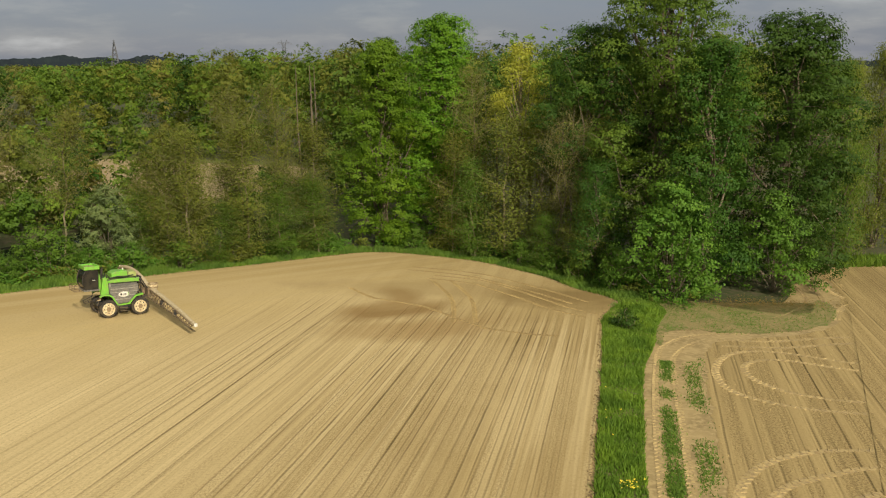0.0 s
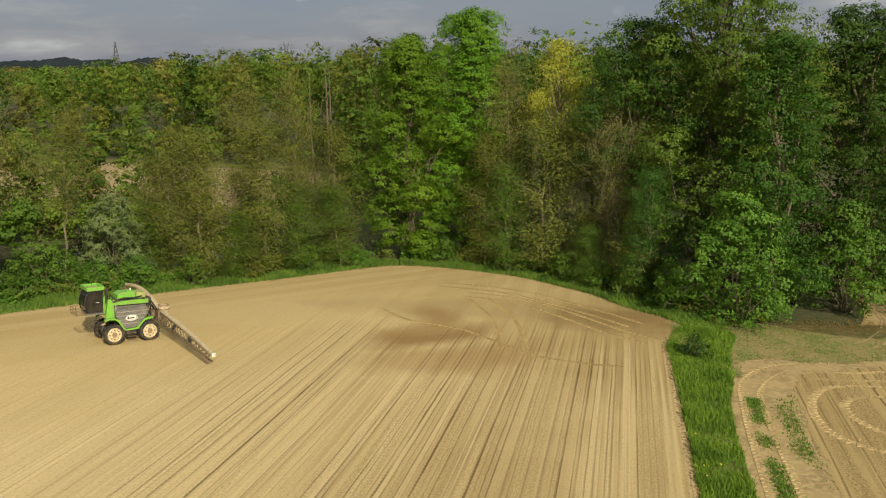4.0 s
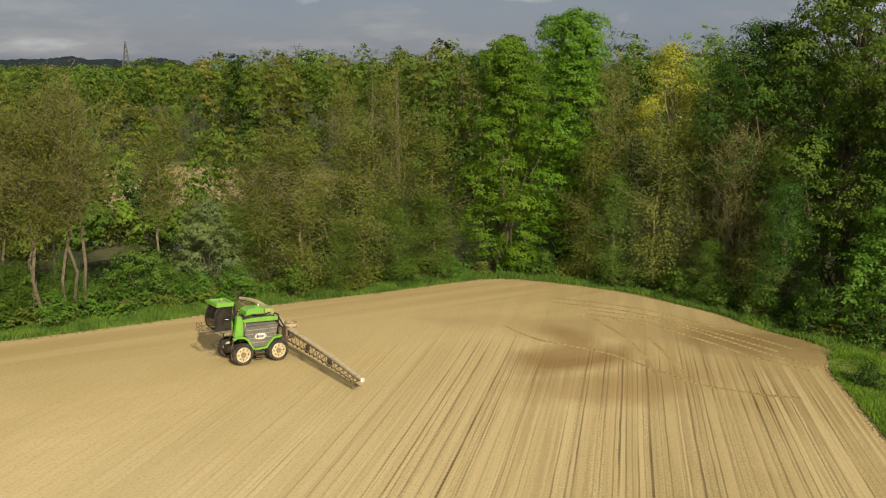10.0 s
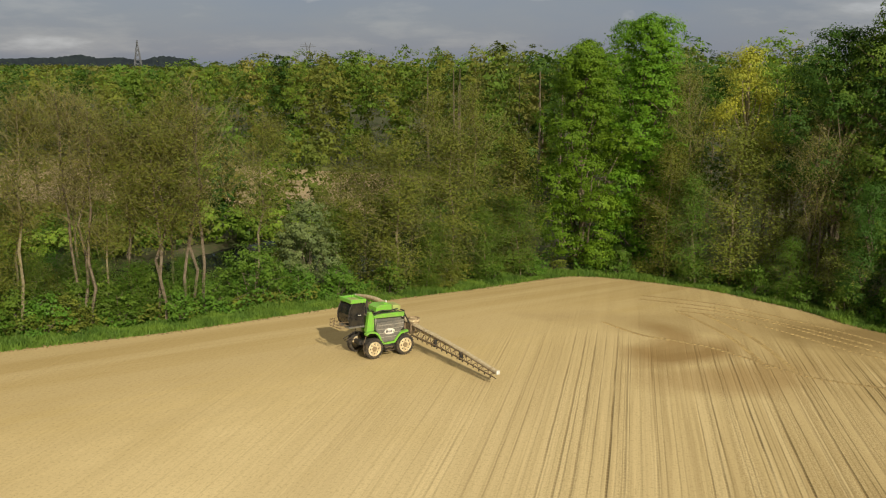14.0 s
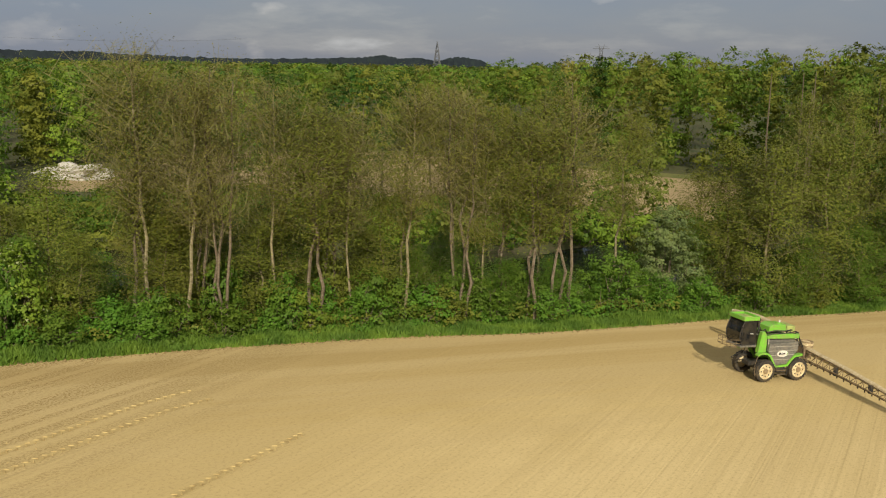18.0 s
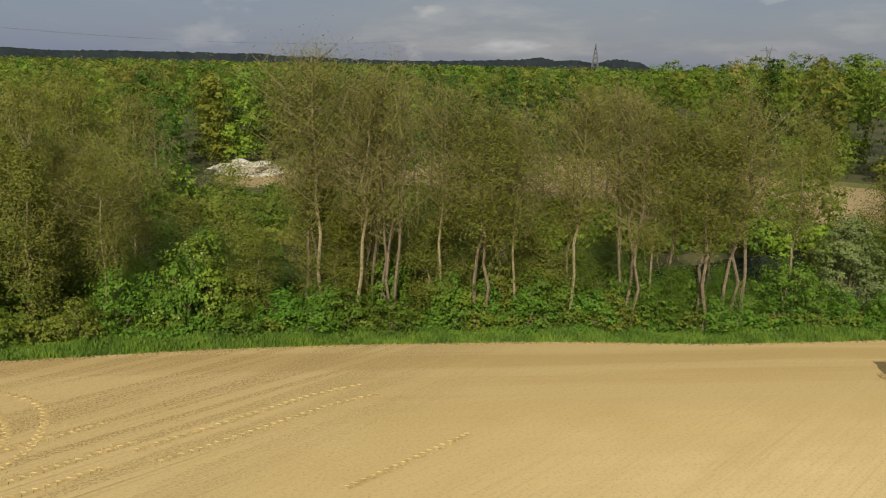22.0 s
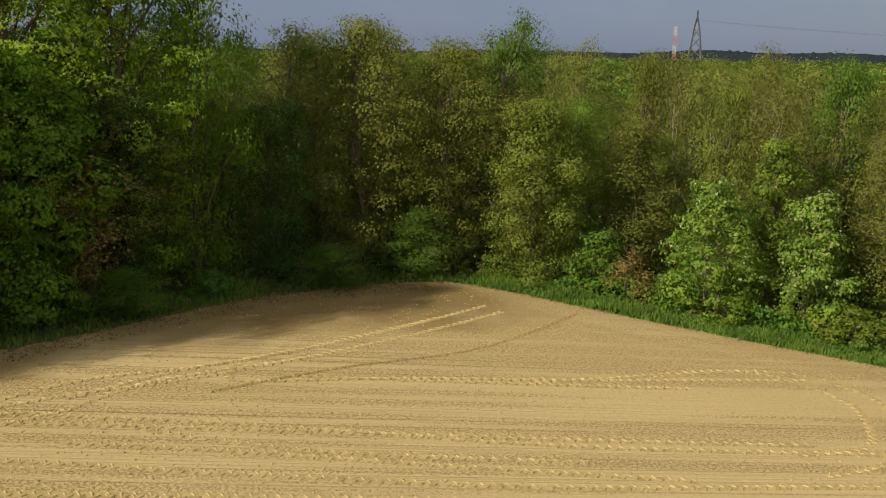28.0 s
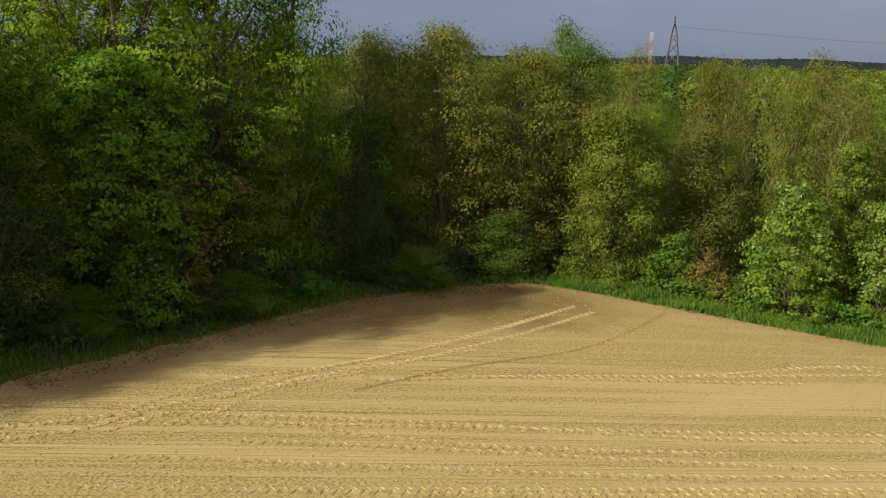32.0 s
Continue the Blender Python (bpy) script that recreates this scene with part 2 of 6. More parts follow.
def soil_material(name, pale, dark, lines=1.0, turn=0.0, zones=False):
    """Tilled dry soil: drill lines along one way, wheel lines, broad pale streaks, damp patches, clods, and shade
    painted along the south-west edge.
    """
    m = bpy.data.materials.new(name)
    m.use_nodes = True
    n, l = m.node_tree.nodes, m.node_tree.links
    b = n["Principled BSDF"]
    b.inputs["Roughness"].default_value, b.inputs["Specular IOR Level"].default_value = 0.95, 0.1
    co = n.new("ShaderNodeTexCoord")

    def noise_at(sx, sy, detail=4, rough=0.5, spin=turn):
        mp = n.new("ShaderNodeMapping")
        mp.vector_type = "TEXTURE"
        mp.inputs["Rotation"].default_value = (0, 0, radians(spin))
        mp.inputs["Scale"].default_value = (1 / sx, 1 / sy, 1)
        l.new(co.outputs["Object"], mp.inputs["Vector"])
        t = n.new("ShaderNodeTexNoise")
        t.noise_dimensions = "2D"
        t.inputs["Scale"].default_value, t.inputs["Detail"].default_value, t.inputs["Roughness"].default_value = 1.0, detail, rough
        l.new(mp.outputs[0], t.inputs["Vector"])
        return t.outputs["Fac"]

    def ranged(v, lo, hi, a=0.0, c=1.0):
        mr = n.new("ShaderNodeMapRange")
        for key, val in (("From Min", lo), ("From Max", hi), ("To Min", a), ("To Max", c)):
            mr.inputs[key].default_value = val
        l.new(v, mr.inputs["Value"])
        return mr.outputs[0]

    def math2(op, u, v):
        k = n.new("ShaderNodeMath")
        k.operation = op
        for i, w in enumerate((u, v)):
            if isinstance(w, float):
                k.inputs[i].default_value = w
            else:
                l.new(w, k.inputs[i])
        return k.outputs[0]

    def blend(fac, u, v):
        mix = n.new("ShaderNodeMix")
        mix.data_type = "RGBA"
        l.new(fac, mix.inputs["Factor"])
        for key, w in (("A", u), ("B", v)):
            if isinstance(w, tuple):
                mix.inputs[key].default_value = (*w, 1)
            else:
                l.new(w, mix.inputs[key])
        return mix.outputs["Result"]

    def dot_with(v):
        k = n.new("ShaderNodeVectorMath")
        k.operation = "DOT_PRODUCT"
        l.new(co.outputs["Object"], k.inputs[0])
        k.inputs[1].default_value = v
        return k.outputs["Value"]

    def blot(x, y, rx, ry):
        """A patch of another colour with a ragged rim."""
        mp = n.new("ShaderNodeMapping")
        mp.vector_type = "TEXTURE"
        mp.inputs["Location"].default_value, mp.inputs["Scale"].default_value = (x, y, 0), (rx, ry, 1e6)
        l.new(co.outputs["Object"], mp.inputs["Vector"])
        ln = n.new("ShaderNodeVectorMath")
        ln.operation = "LENGTH"
        l.new(mp.outputs[0], ln.inputs[0])
        return ranged(math2("ADD", ln.outputs["Value"], math2("MULTIPLY", ragged, 1.3)), 1.75, 1.15)

    def arc(x, y, radius, wide, a0, a1):
        """A wet stroke laid along part of a circle, soft and ragged."""
        mp = n.new("ShaderNodeMapping")
        mp.vector_type = "TEXTURE"
        mp.inputs["Location"].default_value, mp.inputs["Scale"].default_value = (x, y, 0), (1, 1, 1e6)
        l.new(co.outputs["Object"], mp.inputs["Vector"])
        ln, sp = n.new("ShaderNodeVectorMath"), n.new("ShaderNodeSeparateXYZ")
        ln.operation = "LENGTH"
        l.new(mp.outputs[0], ln.inputs[0])
        l.new(mp.outputs[0], sp.inputs[0])
        turn_at = math2("ARCTAN2", sp.outputs["Y"], sp.outputs["X"])
        off = math2("ABSOLUTE", math2("SUBTRACT", math2("ADD", ln.outputs["Value"], math2("MULTIPLY", ragged, 2.4)), radius + 1.2), 0.0)
        ends = math2("MULTIPLY", ranged(turn_at, radians(a0), radians(a0 + 22)), ranged(turn_at, radians(a1), radians(a1 - 30)))
        return math2("MULTIPLY", ranged(off, wide, wide * 0.25), ends)

    def rows(spacing, wide):
        """Straight rows of wheel and drill marks: each one has its own depth, and breaks off here and there."""
        mp = n.new("ShaderNodeMapping")
        mp.vector_type = "TEXTURE"
        mp.inputs["Rotation"].default_value = (0, 0, radians(turn))
        mp.inputs["Scale"].default_value = (spacing, spacing, 1)
        l.new(co.outputs["Object"], mp.inputs["Vector"])
        sp = n.new("ShaderNodeSeparateXYZ")
        l.new(mp.outputs[0], sp.inputs[0])
        u = math2("ADD", sp.outputs["X"], math2("MULTIPLY", noise_at(0.012, 0.02, 2, 0.5), 0.5 / spacing))
        u = math2("ADD", u, math2("MULTIPLY", noise_at(0.9, 0.25, 3, 0.6), 0.07 / spacing))
        cell = math2("FLOOR", u, 0.0)
        off = math2("ABSOLUTE", math2("SUBTRACT", math2("SUBTRACT", u, cell), 0.5), 0.0)
        wn_ = n.new("ShaderNodeTexWhiteNoise")
        wn_.noise_dimensions = "1D"
        l.new(cell, wn_.inputs["W"])
        deep = math2("POWER", wn_.outputs["Value"], 1.5)
        broken = ranged(noise_at(0.5 / spacing, 0.06, 3, 0.6), 0.34, 0.56, 0.3, 1.0)
        tread = ranged(math2("ABSOLUTE", math2("SUBTRACT", math2("FRACT", math2("MULTIPLY", sp.outputs["Y"], spacing / 0.42), 0.0), 0.5), 0.0), 0.12, 0.3, 0.7, 1.0)
        return math2("MULTIPLY", math2("MULTIPLY", math2("MULTIPLY", ranged(off, wide, wide * 0.35), deep), broken), tread)

    streak = noise_at(0.16, 0.008, 5, 0.6)          # broad streaks along the rows
    fine = noise_at(1.9, 0.022, 3, 0.65)             # drill rows
    patch = noise_at(0.03, 0.04, 4, 0.55)
    ragged = noise_at(0.16, 0.16, 4, 0.55)
    grain = noise_at(5.0, 5.0, 6, 0.7)
    mid = tuple(0.72 * p + 0.28 * q for p, q in zip(pale, dark))
    col = blend(ranged(streak, 0.42, 0.64), pale, mid)
    sep = n.new("ShaderNodeSeparateXYZ")
    l.new(co.outputs["Object"], sep.inputs[0])
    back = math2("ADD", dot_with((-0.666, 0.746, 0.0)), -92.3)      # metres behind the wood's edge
    if zones:
        across = dot_with((0.985, -0.174, 0.0))
        east = math2("POWER", ranged(across, -40.0, -17.0, 0.0, 1.0), 1.25)
        far_east = math2("POWER", ranged(across, -32.0, -9.0, 0.0, 1.0), 1.3)
        west = ranged(sep.outputs["X"], -50.0, -66.0, 0.0, 0.42)
        # yellower, heavier soil towards the west and the east
        heavy = math2("MAXIMUM", math2("MULTIPLY", far_east, 0.8), ranged(math2("ADD", sep.outputs["X"], math2("MULTIPLY", patch, 14.0)), -22.0, -50.0, 0.0, 1.0))
        heavy = math2("MAXIMUM", heavy, ranged(math2("ADD", back, math2("MULTIPLY", ragged, 14.0)), -26.0, -4.0, 0.0, 1.0))
        col = blend(heavy, col, (0.51, 0.384, 0.165))
        where = math2("MAXIMUM", math2("MAXIMUM", east, west), 0.12)
        where = math2("MULTIPLY", where, math2("MAXIMUM", ranged(sep.outputs["Y"], 36.0, 60.0, 0.4, 1.0), ranged(sep.outputs["X"], -50.0, -60.0, 0.0, 1.0)))
        where = math2("MULTIPLY", where, ranged(math2("ADD", back, math2("MULTIPLY", ragged, 12.0)), -16.0, -5.0, 1.0, 0.1))
        ends = math2("ADD", math2("ADD", sep.outputs["Y"], math2("MULTIPLY", sep.outputs["X"], 0.35)), math2("MULTIPLY", ragged, 10.0))
        where = math2("MULTIPLY", where, ranged(ends, 85.0, 95.0, 1.0, 0.14))
    else:
        where = ranged(patch, 0.3, 0.5, 0.6, 1.0)
    col = blend(math2("MULTIPLY", math2("MULTIPLY", ranged(fine, 0.46, 0.62), where), 0.52 * lines), col, dark)
    rut = math2("MAXIMUM", rows(0.86, 0.11), math2("MULTIPLY", rows(0.33, 0.2), 0.55))
    rut = math2("MINIMUM", math2("MULTIPLY", math2("MULTIPLY", rut, where), 1.7 * lines), 1.0)
    col = blend(math2("MULTIPLY", where, 0.36), col, mid)
    if zones:
        col = blend(math2("MULTIPLY", west, 1.5), col, tuple(0.58 * p + 0.42 * q for p, q in zip(pale, dark)))
        col = blend(math2("MULTIPLY", far_east, 0.38), col, dark)
    ridge = noise_at(1.1, 0.012, 3, 0.6)            # pale ridges left between the rows
    col = blend(math2("MULTIPLY", math2("MULTIPLY", ranged(ridge, 0.52, 0.62), where), 0.55), col, tuple(0.95 * p for p in pale))
    col = blend(math2("MULTIPLY", rut, 0.95), col, tuple(0.5 * d for d in dark))
    col = blend(ranged(patch, 0.52, 0.72, 0.0, 0.5), col, mid)
    if zones:
        head = noise_at(0.30, 0.012, 4, 0.6, -48.2)
        band = math2("MULTIPLY", ranged(back, -34.0, -5.0, 0.0, 1.0), ranged(head, 0.42, 0.58, 0.12, 0.9))
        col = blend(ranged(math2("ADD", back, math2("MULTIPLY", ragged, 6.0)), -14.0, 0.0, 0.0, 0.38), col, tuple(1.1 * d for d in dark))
        col = blend(band, col, tuple(0.55 * p + 0.45 * q for p, q in zip(pale, dark)))
        wet = (0.30, 0.19, 0.07)
        col = blend(math2("MULTIPLY", arc(-9.5, 88.0, 5.6, 2.6, -96.0, 66.0), 0.75), col, wet)
        col = blend(math2("MULTIPLY", arc(-8.8, 89.5, 9.0, 2.8, -100.0, -4.0), 0.9), col, tuple(0.9 * d for d in wet))
        col = blend(math2("MULTIPLY", arc(-8.0, 88.0, 13.4, 4.2, -88.0, -14.0), 0.4), col, wet)
        col = blend(math2("MULTIPLY", blot(-2.5, 75.5, 7.0, 5.0), 0.4), col, wet)
        col = blend(math2("MULTIPLY", blot(-1.0, 93.0, 14.0, 5.0), 0.35), col, dark)
        col = blend(math2("MULTIPLY", blot(12.5, 90.0, 7.0, 6.0), 0.8), col, tuple(0.85 * d for d in dark))
        # the wood's shade, painted into the soil colour along its south-west edge
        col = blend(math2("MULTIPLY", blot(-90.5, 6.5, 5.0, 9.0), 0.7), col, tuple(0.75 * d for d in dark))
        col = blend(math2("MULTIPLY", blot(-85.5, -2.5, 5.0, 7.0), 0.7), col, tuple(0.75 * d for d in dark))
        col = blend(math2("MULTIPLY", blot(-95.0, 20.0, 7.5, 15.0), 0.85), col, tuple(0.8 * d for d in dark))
    crumb, bands = noise_at(7.0, 7.0, 4, 0.65), noise_at(0.85, 0.025, 3, 0.55)
    coarse = math2("MULTIPLY", ranged(crumb, 0.48, 0.58), ranged(bands, 0.44, 0.54, 0.12, 1.0))
    if zones:
        coarse = math2("MULTIPLY", coarse, math2("MAXIMUM", ranged(sep.outputs["X"], -54.0, -66.0, 0.0, 1.0), math2("MULTIPLY", east, 0.5)))
    col = blend(math2("MULTIPLY", coarse, 0.85), col, tuple(1.15 * d for d in dark))
    col = blend(ranged(grain, 0.52, 0.70, 0.0, 0.38), col, dark)
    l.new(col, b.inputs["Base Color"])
    high = math2("ADD", math2("MULTIPLY", fine, 0.9 * lines), math2("MULTIPLY", grain, 0.5))
    high = math2("SUBTRACT", high, math2("MULTIPLY", rut, 1.6))
    high = math2("SUBTRACT", high, math2("MULTIPLY", coarse, 0.7))
    bp = n.new("ShaderNodeBump")
    bp.inputs["Strength"].default_value, bp.inputs["Distance"].default_value = 0.55, 0.07
    l.new(high, bp.inputs["Height"])
    l.new(bp.outputs[0], b.inputs["Normal"])
    return m


def leaf_material(name, base, translucent=0.38, other=None):
    """Leaves: colour varies by tree, by spray (the tint written on the faces) and a little by leaf; light shines through."""
    m = bpy.data.materials.new(name)
    m.use_nodes = True
    n, l = m.node_tree.nodes, m.node_tree.links
    b = n["Principled BSDF"]
    b.inputs["Roughness"].default_value, b.inputs["Specular IOR Level"].default_value = 0.6, 0.2
    tint, info, geo = n.new("ShaderNodeAttribute"), n.new("ShaderNodeObjectInfo"), n.new("ShaderNodeNewGeometry")
    tint.attribute_name = "tint"
    mix = n.new("ShaderNodeMix")
    mix.data_type = "RGBA"
    mix.inputs["A"].default_value = (*base, 1)
    mix.inputs["B"].default_value = (*(other or (base[0] * 1.28 + 0.004, base[1] * 1.14, base[2] * 0.95)), 1)
    l.new(tint.outputs["Fac"], mix.inputs["Factor"])
    col = mix.outputs["Result"]
    for src, amount, turn in ((tint.outputs["Fac"], 0.13, 0.0), (info.outputs["Random"], 0.13, 0.010), (geo.outputs["Random Per Island"], 0.09, 0.004)):
        hsv = n.new("ShaderNodeHueSaturation")
        for key, mid, span in (("Value", 1.0, amount), ("Hue", 0.5, turn)):
            mr = n.new("ShaderNodeMapRange")
            mr.inputs["To Min"].default_value, mr.inputs["To Max"].default_value = mid - span, mid + span
            l.new(src, mr.inputs["Value"])
            l.new(mr.outputs[0], hsv.inputs[key])
        l.new(col, hsv.inputs["Color"])
        col = hsv.outputs["Color"]
    l.new(col, b.inputs["Base Color"])
    tr, mx = n.new("ShaderNodeBsdfTranslucent"), n.new("ShaderNodeMixShader")
    l.new(col, tr.inputs["Color"])
    mx.inputs["Fac"].default_value = translucent
    l.new(b.outputs[0], mx.inputs[1])
    l.new(tr.outputs[0], mx.inputs[2])
    l.new(mx.outputs[0], n["Material Output"].inputs["Surface"])
    return m


SOIL = soil_material("dry tilled soil", (0.72, 0.572, 0.298), (0.265, 0.183, 0.072), 1.0, -10.0, True)
SOIL_ROUGH = soil_material("rough worked soil", (0.47, 0.352, 0.155), (0.22, 0.155, 0.064), 0.85, -11.4)
SOIL_FAR = soil_material("bare far soil", (0.40, 0.315, 0.175), (0.29, 0.22, 0.12), 0.3, -40.0)
TRACK = material("trodden earth", (0.39, 0.29, 0.13), 0.95, (0.29, 0.215, 0.095), 0.45, (0.46, 0.345, 0.16), 2.5, 0.8, 5.0)
LUG = material("pressed soil", (0.52, 0.395, 0.172), 0.95, (0.45, 0.34, 0.145), 0.5, (0.36, 0.26, 0.105), 4.0, 0.4, 12.0)
FLOOR = material("woodland floor", (0.075, 0.085, 0.03), 0.95, (0.05, 0.075, 0.02), 0.15, (0.11, 0.09, 0.05), 1.5, 0.8, 3.0)
GRASS_DRY = material("thin yellowish grass on soil", (0.26, 0.215, 0.08), 0.95, (0.16, 0.185, 0.045), 0.5, (0.32, 0.25, 0.11), 3.0, 0.7, 9.0)
GRASS_FLOOR = material("short grass", (0.17, 0.175, 0.05), 0.9, (0.11, 0.15, 0.03), 0.3, (0.14, 0.13, 0.05), 2.5, 0.7, 9.0)
WATER = material("still dark water", (0.016, 0.02, 0.018), 0.04, (0.02, 0.024, 0.018), 0.2, bump=0.12, bump_scale=1.5, spec=0.25)
WATER.node_tree.nodes["Principled BSDF"].inputs["IOR"].default_value = 1.33
CHALK = material("pale chalk spoil", (0.46, 0.44, 0.38), 0.95, (0.30, 0.27, 0.2), 0.35, (0.55, 0.53, 0.48), 1.5, 0.9, 2.0)
BARK = material("grey-brown bark", (0.15, 0.115, 0.075), 0.9, (0.09, 0.07, 0.045), 1.5, (0.20, 0.17, 0.12), 9.0, 0.6, 12.0)
BARK_PALE = material("pale grey bark", (0.215, 0.185, 0.10), 0.9, (0.15, 0.125, 0.07), 1.2, (0.28, 0.245, 0.15), 7.0, 0.5, 12.0)
TWIG = material("bare twigs", (0.18, 0.165, 0.07), 0.9, (0.215, 0.19, 0.088), 0.8)
L_OAK = leaf_material("fresh oak leaves", (0.118, 0.246, 0.018))
# brighter copy of the oak leaves, with sunlight put into the colour
L_OAK_LIT = leaf_material("yellow-green oak leaves coloured as sunlit", (0.225, 0.365, 0.034), 0.5)
L_DARK = leaf_material("dark broad leaves", (0.044, 0.104, 0.014), 0.32)
L_OLIVE = leaf_material("young olive leaves", (0.158, 0.196, 0.034), 0.42)
L_BROWN = leaf_material("brownish buds and young leaves", (0.20, 0.215, 0.055), 0.5)
L_GREEN = leaf_material("mid-green leaves", (0.10, 0.188, 0.024))
L_LIME = leaf_material("light spring leaves", (0.155, 0.245, 0.032))
# these two are lightened to put stronger western sun into the leaf colour
L_OLIVE_LIT = leaf_material("yellow-olive leaves lightened as by sun", (0.215, 0.25, 0.052), 0.5)
L_TAN = leaf_material("tan buds lightened as by sun", (0.195, 0.218, 0.056), 0.5)
L_YELLOW = leaf_material("yellow young leaves", (0.36, 0.40, 0.055))
L_GREY = leaf_material("grey-green willow leaves", (0.19, 0.275, 0.105))
L_WHITE = leaf_material("creamy blossom", (0.44, 0.50, 0.22))
L_RUST = leaf_material("rusty dead leaves", (0.24, 0.185, 0.06))
L_BUSH = leaf_material("lush shrub leaves", (0.10, 0.215, 0.027))
L_VERGE = leaf_material("short verge grass", (0.118, 0.212, 0.034))
L_GRASS = leaf_material("tall grass", (0.135, 0.245, 0.028))

# ---- the ground ----
FIELD = [(5, 22), (8, 43.5), (10.7, 59.6), (13.2, 75), (14.3, 82), (16.6, 87.5), (16.2, 91.5), (13.6, 95), (11.6, 100), (8.6, 104.3), (4, 109.6), (-2, 113), (-7, 114.6), (-11.5, 113.4),
         (-20.4, 105.3), (-30.2, 97), (-39, 88.4), (-46, 82), (-54, 76), (-60.3, 70.4), (-67, 64.1), (-73.8, 56.7), (-80, 49.0), (-87, 41.4), (-93.5, 35.0), (-98.2, 30.2),
         (-100, 25.3), (-96.2, 13.5), (-91.4, 6.5), (-87, 0), (-83, -6), (-77.5, -11.5), (-70, -17.5), (-56, -27), (-30, -52), (0, -50), (3, -10)]
RIGHT_FIELD = [(14.7, 43.9), (17.1, 55.7), (19.5, 67.0), (21.8, 73.6), (25.6, 75.8), (30.5, 77.8), (34.9, 81.7), (38.7, 90.1), (41.8, 100), (45, 110), (70, 118), (120, 122), (130, 60), (100, 10), (10, 15)]
FAR_FIELD = [(-152, 150), (-118, 148), (-70, 150), (-45, 153), (-28, 163), (-30, 214), (-52, 222), (-118, 240), (-164, 216)]
STRIP = [(5, 22), (8, 43.5), (10.7, 59.6), (13.2, 75), (14.3, 82), (16.6, 87.5), (20, 89), (20.5, 85), (18.6, 79.5), (17.0, 73), (14.6, 65), (12.4, 53.4), (10.7, 43.7), (8, 22)]
JUNCTION = [(17.2, 73.0), (18.8, 77.2), (21.5, 78.4), (24.6, 77.4), (29.8, 78.7), (34.4, 82.0), (37.4, 88.5), (37.0, 92.0), (34.6, 86.6), (31.0, 85.6), (27.1, 87.6), (24.0, 90.0), (17.6, 90.5), (15.4, 84.0)]
field_line = spline(FIELD, 0.7, True)
rng_edge = np.random.default_rng(5)
field_line = field_line + rng_edge.normal(0, 0.10, field_line.shape)
xs = np.concatenate([[-5000, -3000, -1800, -1100, -700, -450, -320], np.arange(-250, 171, 4.0), [230, 330, 500, 900, 1600, 3000, 5000]])
ys = np.concatenate([[-5000, -3000, -1500, -700, -350, -180], np.arange(-110, 291, 4.0), [340, 450, 600, 900, 1400, 2200, 3500, 5000]])
tagged(mesh_part("ground", grid_mesh("ground", xs, ys, lambda x, y: ground_z(x, y) - 0.06), FLOOR, smooth=True), "green and brown woodland floor under the trees", "ground", kind="structure")
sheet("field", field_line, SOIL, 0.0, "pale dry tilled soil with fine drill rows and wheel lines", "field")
right_line = spline(RIGHT_FIELD, 0.5, True)
right_line = right_line + rng_edge.normal(0, 0.13, right_line.shape)
sheet("field", right_line, SOIL_ROUGH, 0.0, "brown rough tilled soil with curving tyre tracks", "field")
bm = bmesh.new()
far_ring = spline(FAR_FIELD, 4, True)
bm.faces.new([bm.verts.new((x, y, -3.54)) for x, y in far_ring])
tagged(part("field", bm, SOIL_FAR), "bare beige far field beyond the pond", "field", kind="structure")
bm = bmesh.new()
water_ring = [EDGE_O + EDGE_U * s + EDGE_N * n for s, n in ((-94, 12), (30, 12), (30, 70), (-94, 70))]
bm.faces.new([bm.verts.new((x, y, -4.2)) for x, y in water_ring])
tagged(part("water", bm, WATER), "still dark pond water between the trees", "water", kind="structure")


# ---- trees ----
def tube(path, radii, sides):
    """Corners of the quads of a tapered limb."""
    p = np.array(path, float)
    d = np.gradient(p, axis=0)
    d /= np.linalg.norm(d, axis=1)[:, None] + 1e-9
    ref = np.where(np.abs(d[:, 2:3]) > 0.9, [[1.0, 0, 0]], [[0, 0, 1.0]])
    u = np.cross(d, ref)
    u /= np.linalg.norm(u, axis=1)[:, None] + 1e-9
    v = np.cross(d, u)
    a = np.linspace(0, 2 * np.pi, sides, endpoint=False)
    r = np.array(radii)[:, None, None]
    ring = p[:, None] + r * (np.cos(a)[None, :, None] * u[:, None] + np.sin(a)[None, :, None] * v[:, None])
    nxt = np.roll(ring, -1, axis=1)
    return np.stack([ring[:-1], nxt[:-1], nxt[1:], ring[1:]], 2).reshape(-1, 3)


def twig_blade(a, b, w=0.011):
    """A twig too thin to show its roundness: one narrow quad."""
    side = unit(np.cross(b - a, (0.31, 0.22, 0.92))) * w
    return np.stack([a - side, a + side, b + side * 0.6, b - side * 0.6])


def bend(rng, a, b, k, sag):
    """A wobbling line from a to b."""
    t = np.linspace(0, 1, k)[:, None]
    w = rng.normal(0, 1, (k, 3)) * np.sin(np.pi * t) * sag
    return np.array(a) * (1 - t) + np.array(b) * t + w


def unit(v):
    return v / (np.linalg.norm(v, axis=-1, keepdims=True) + 1e-9)


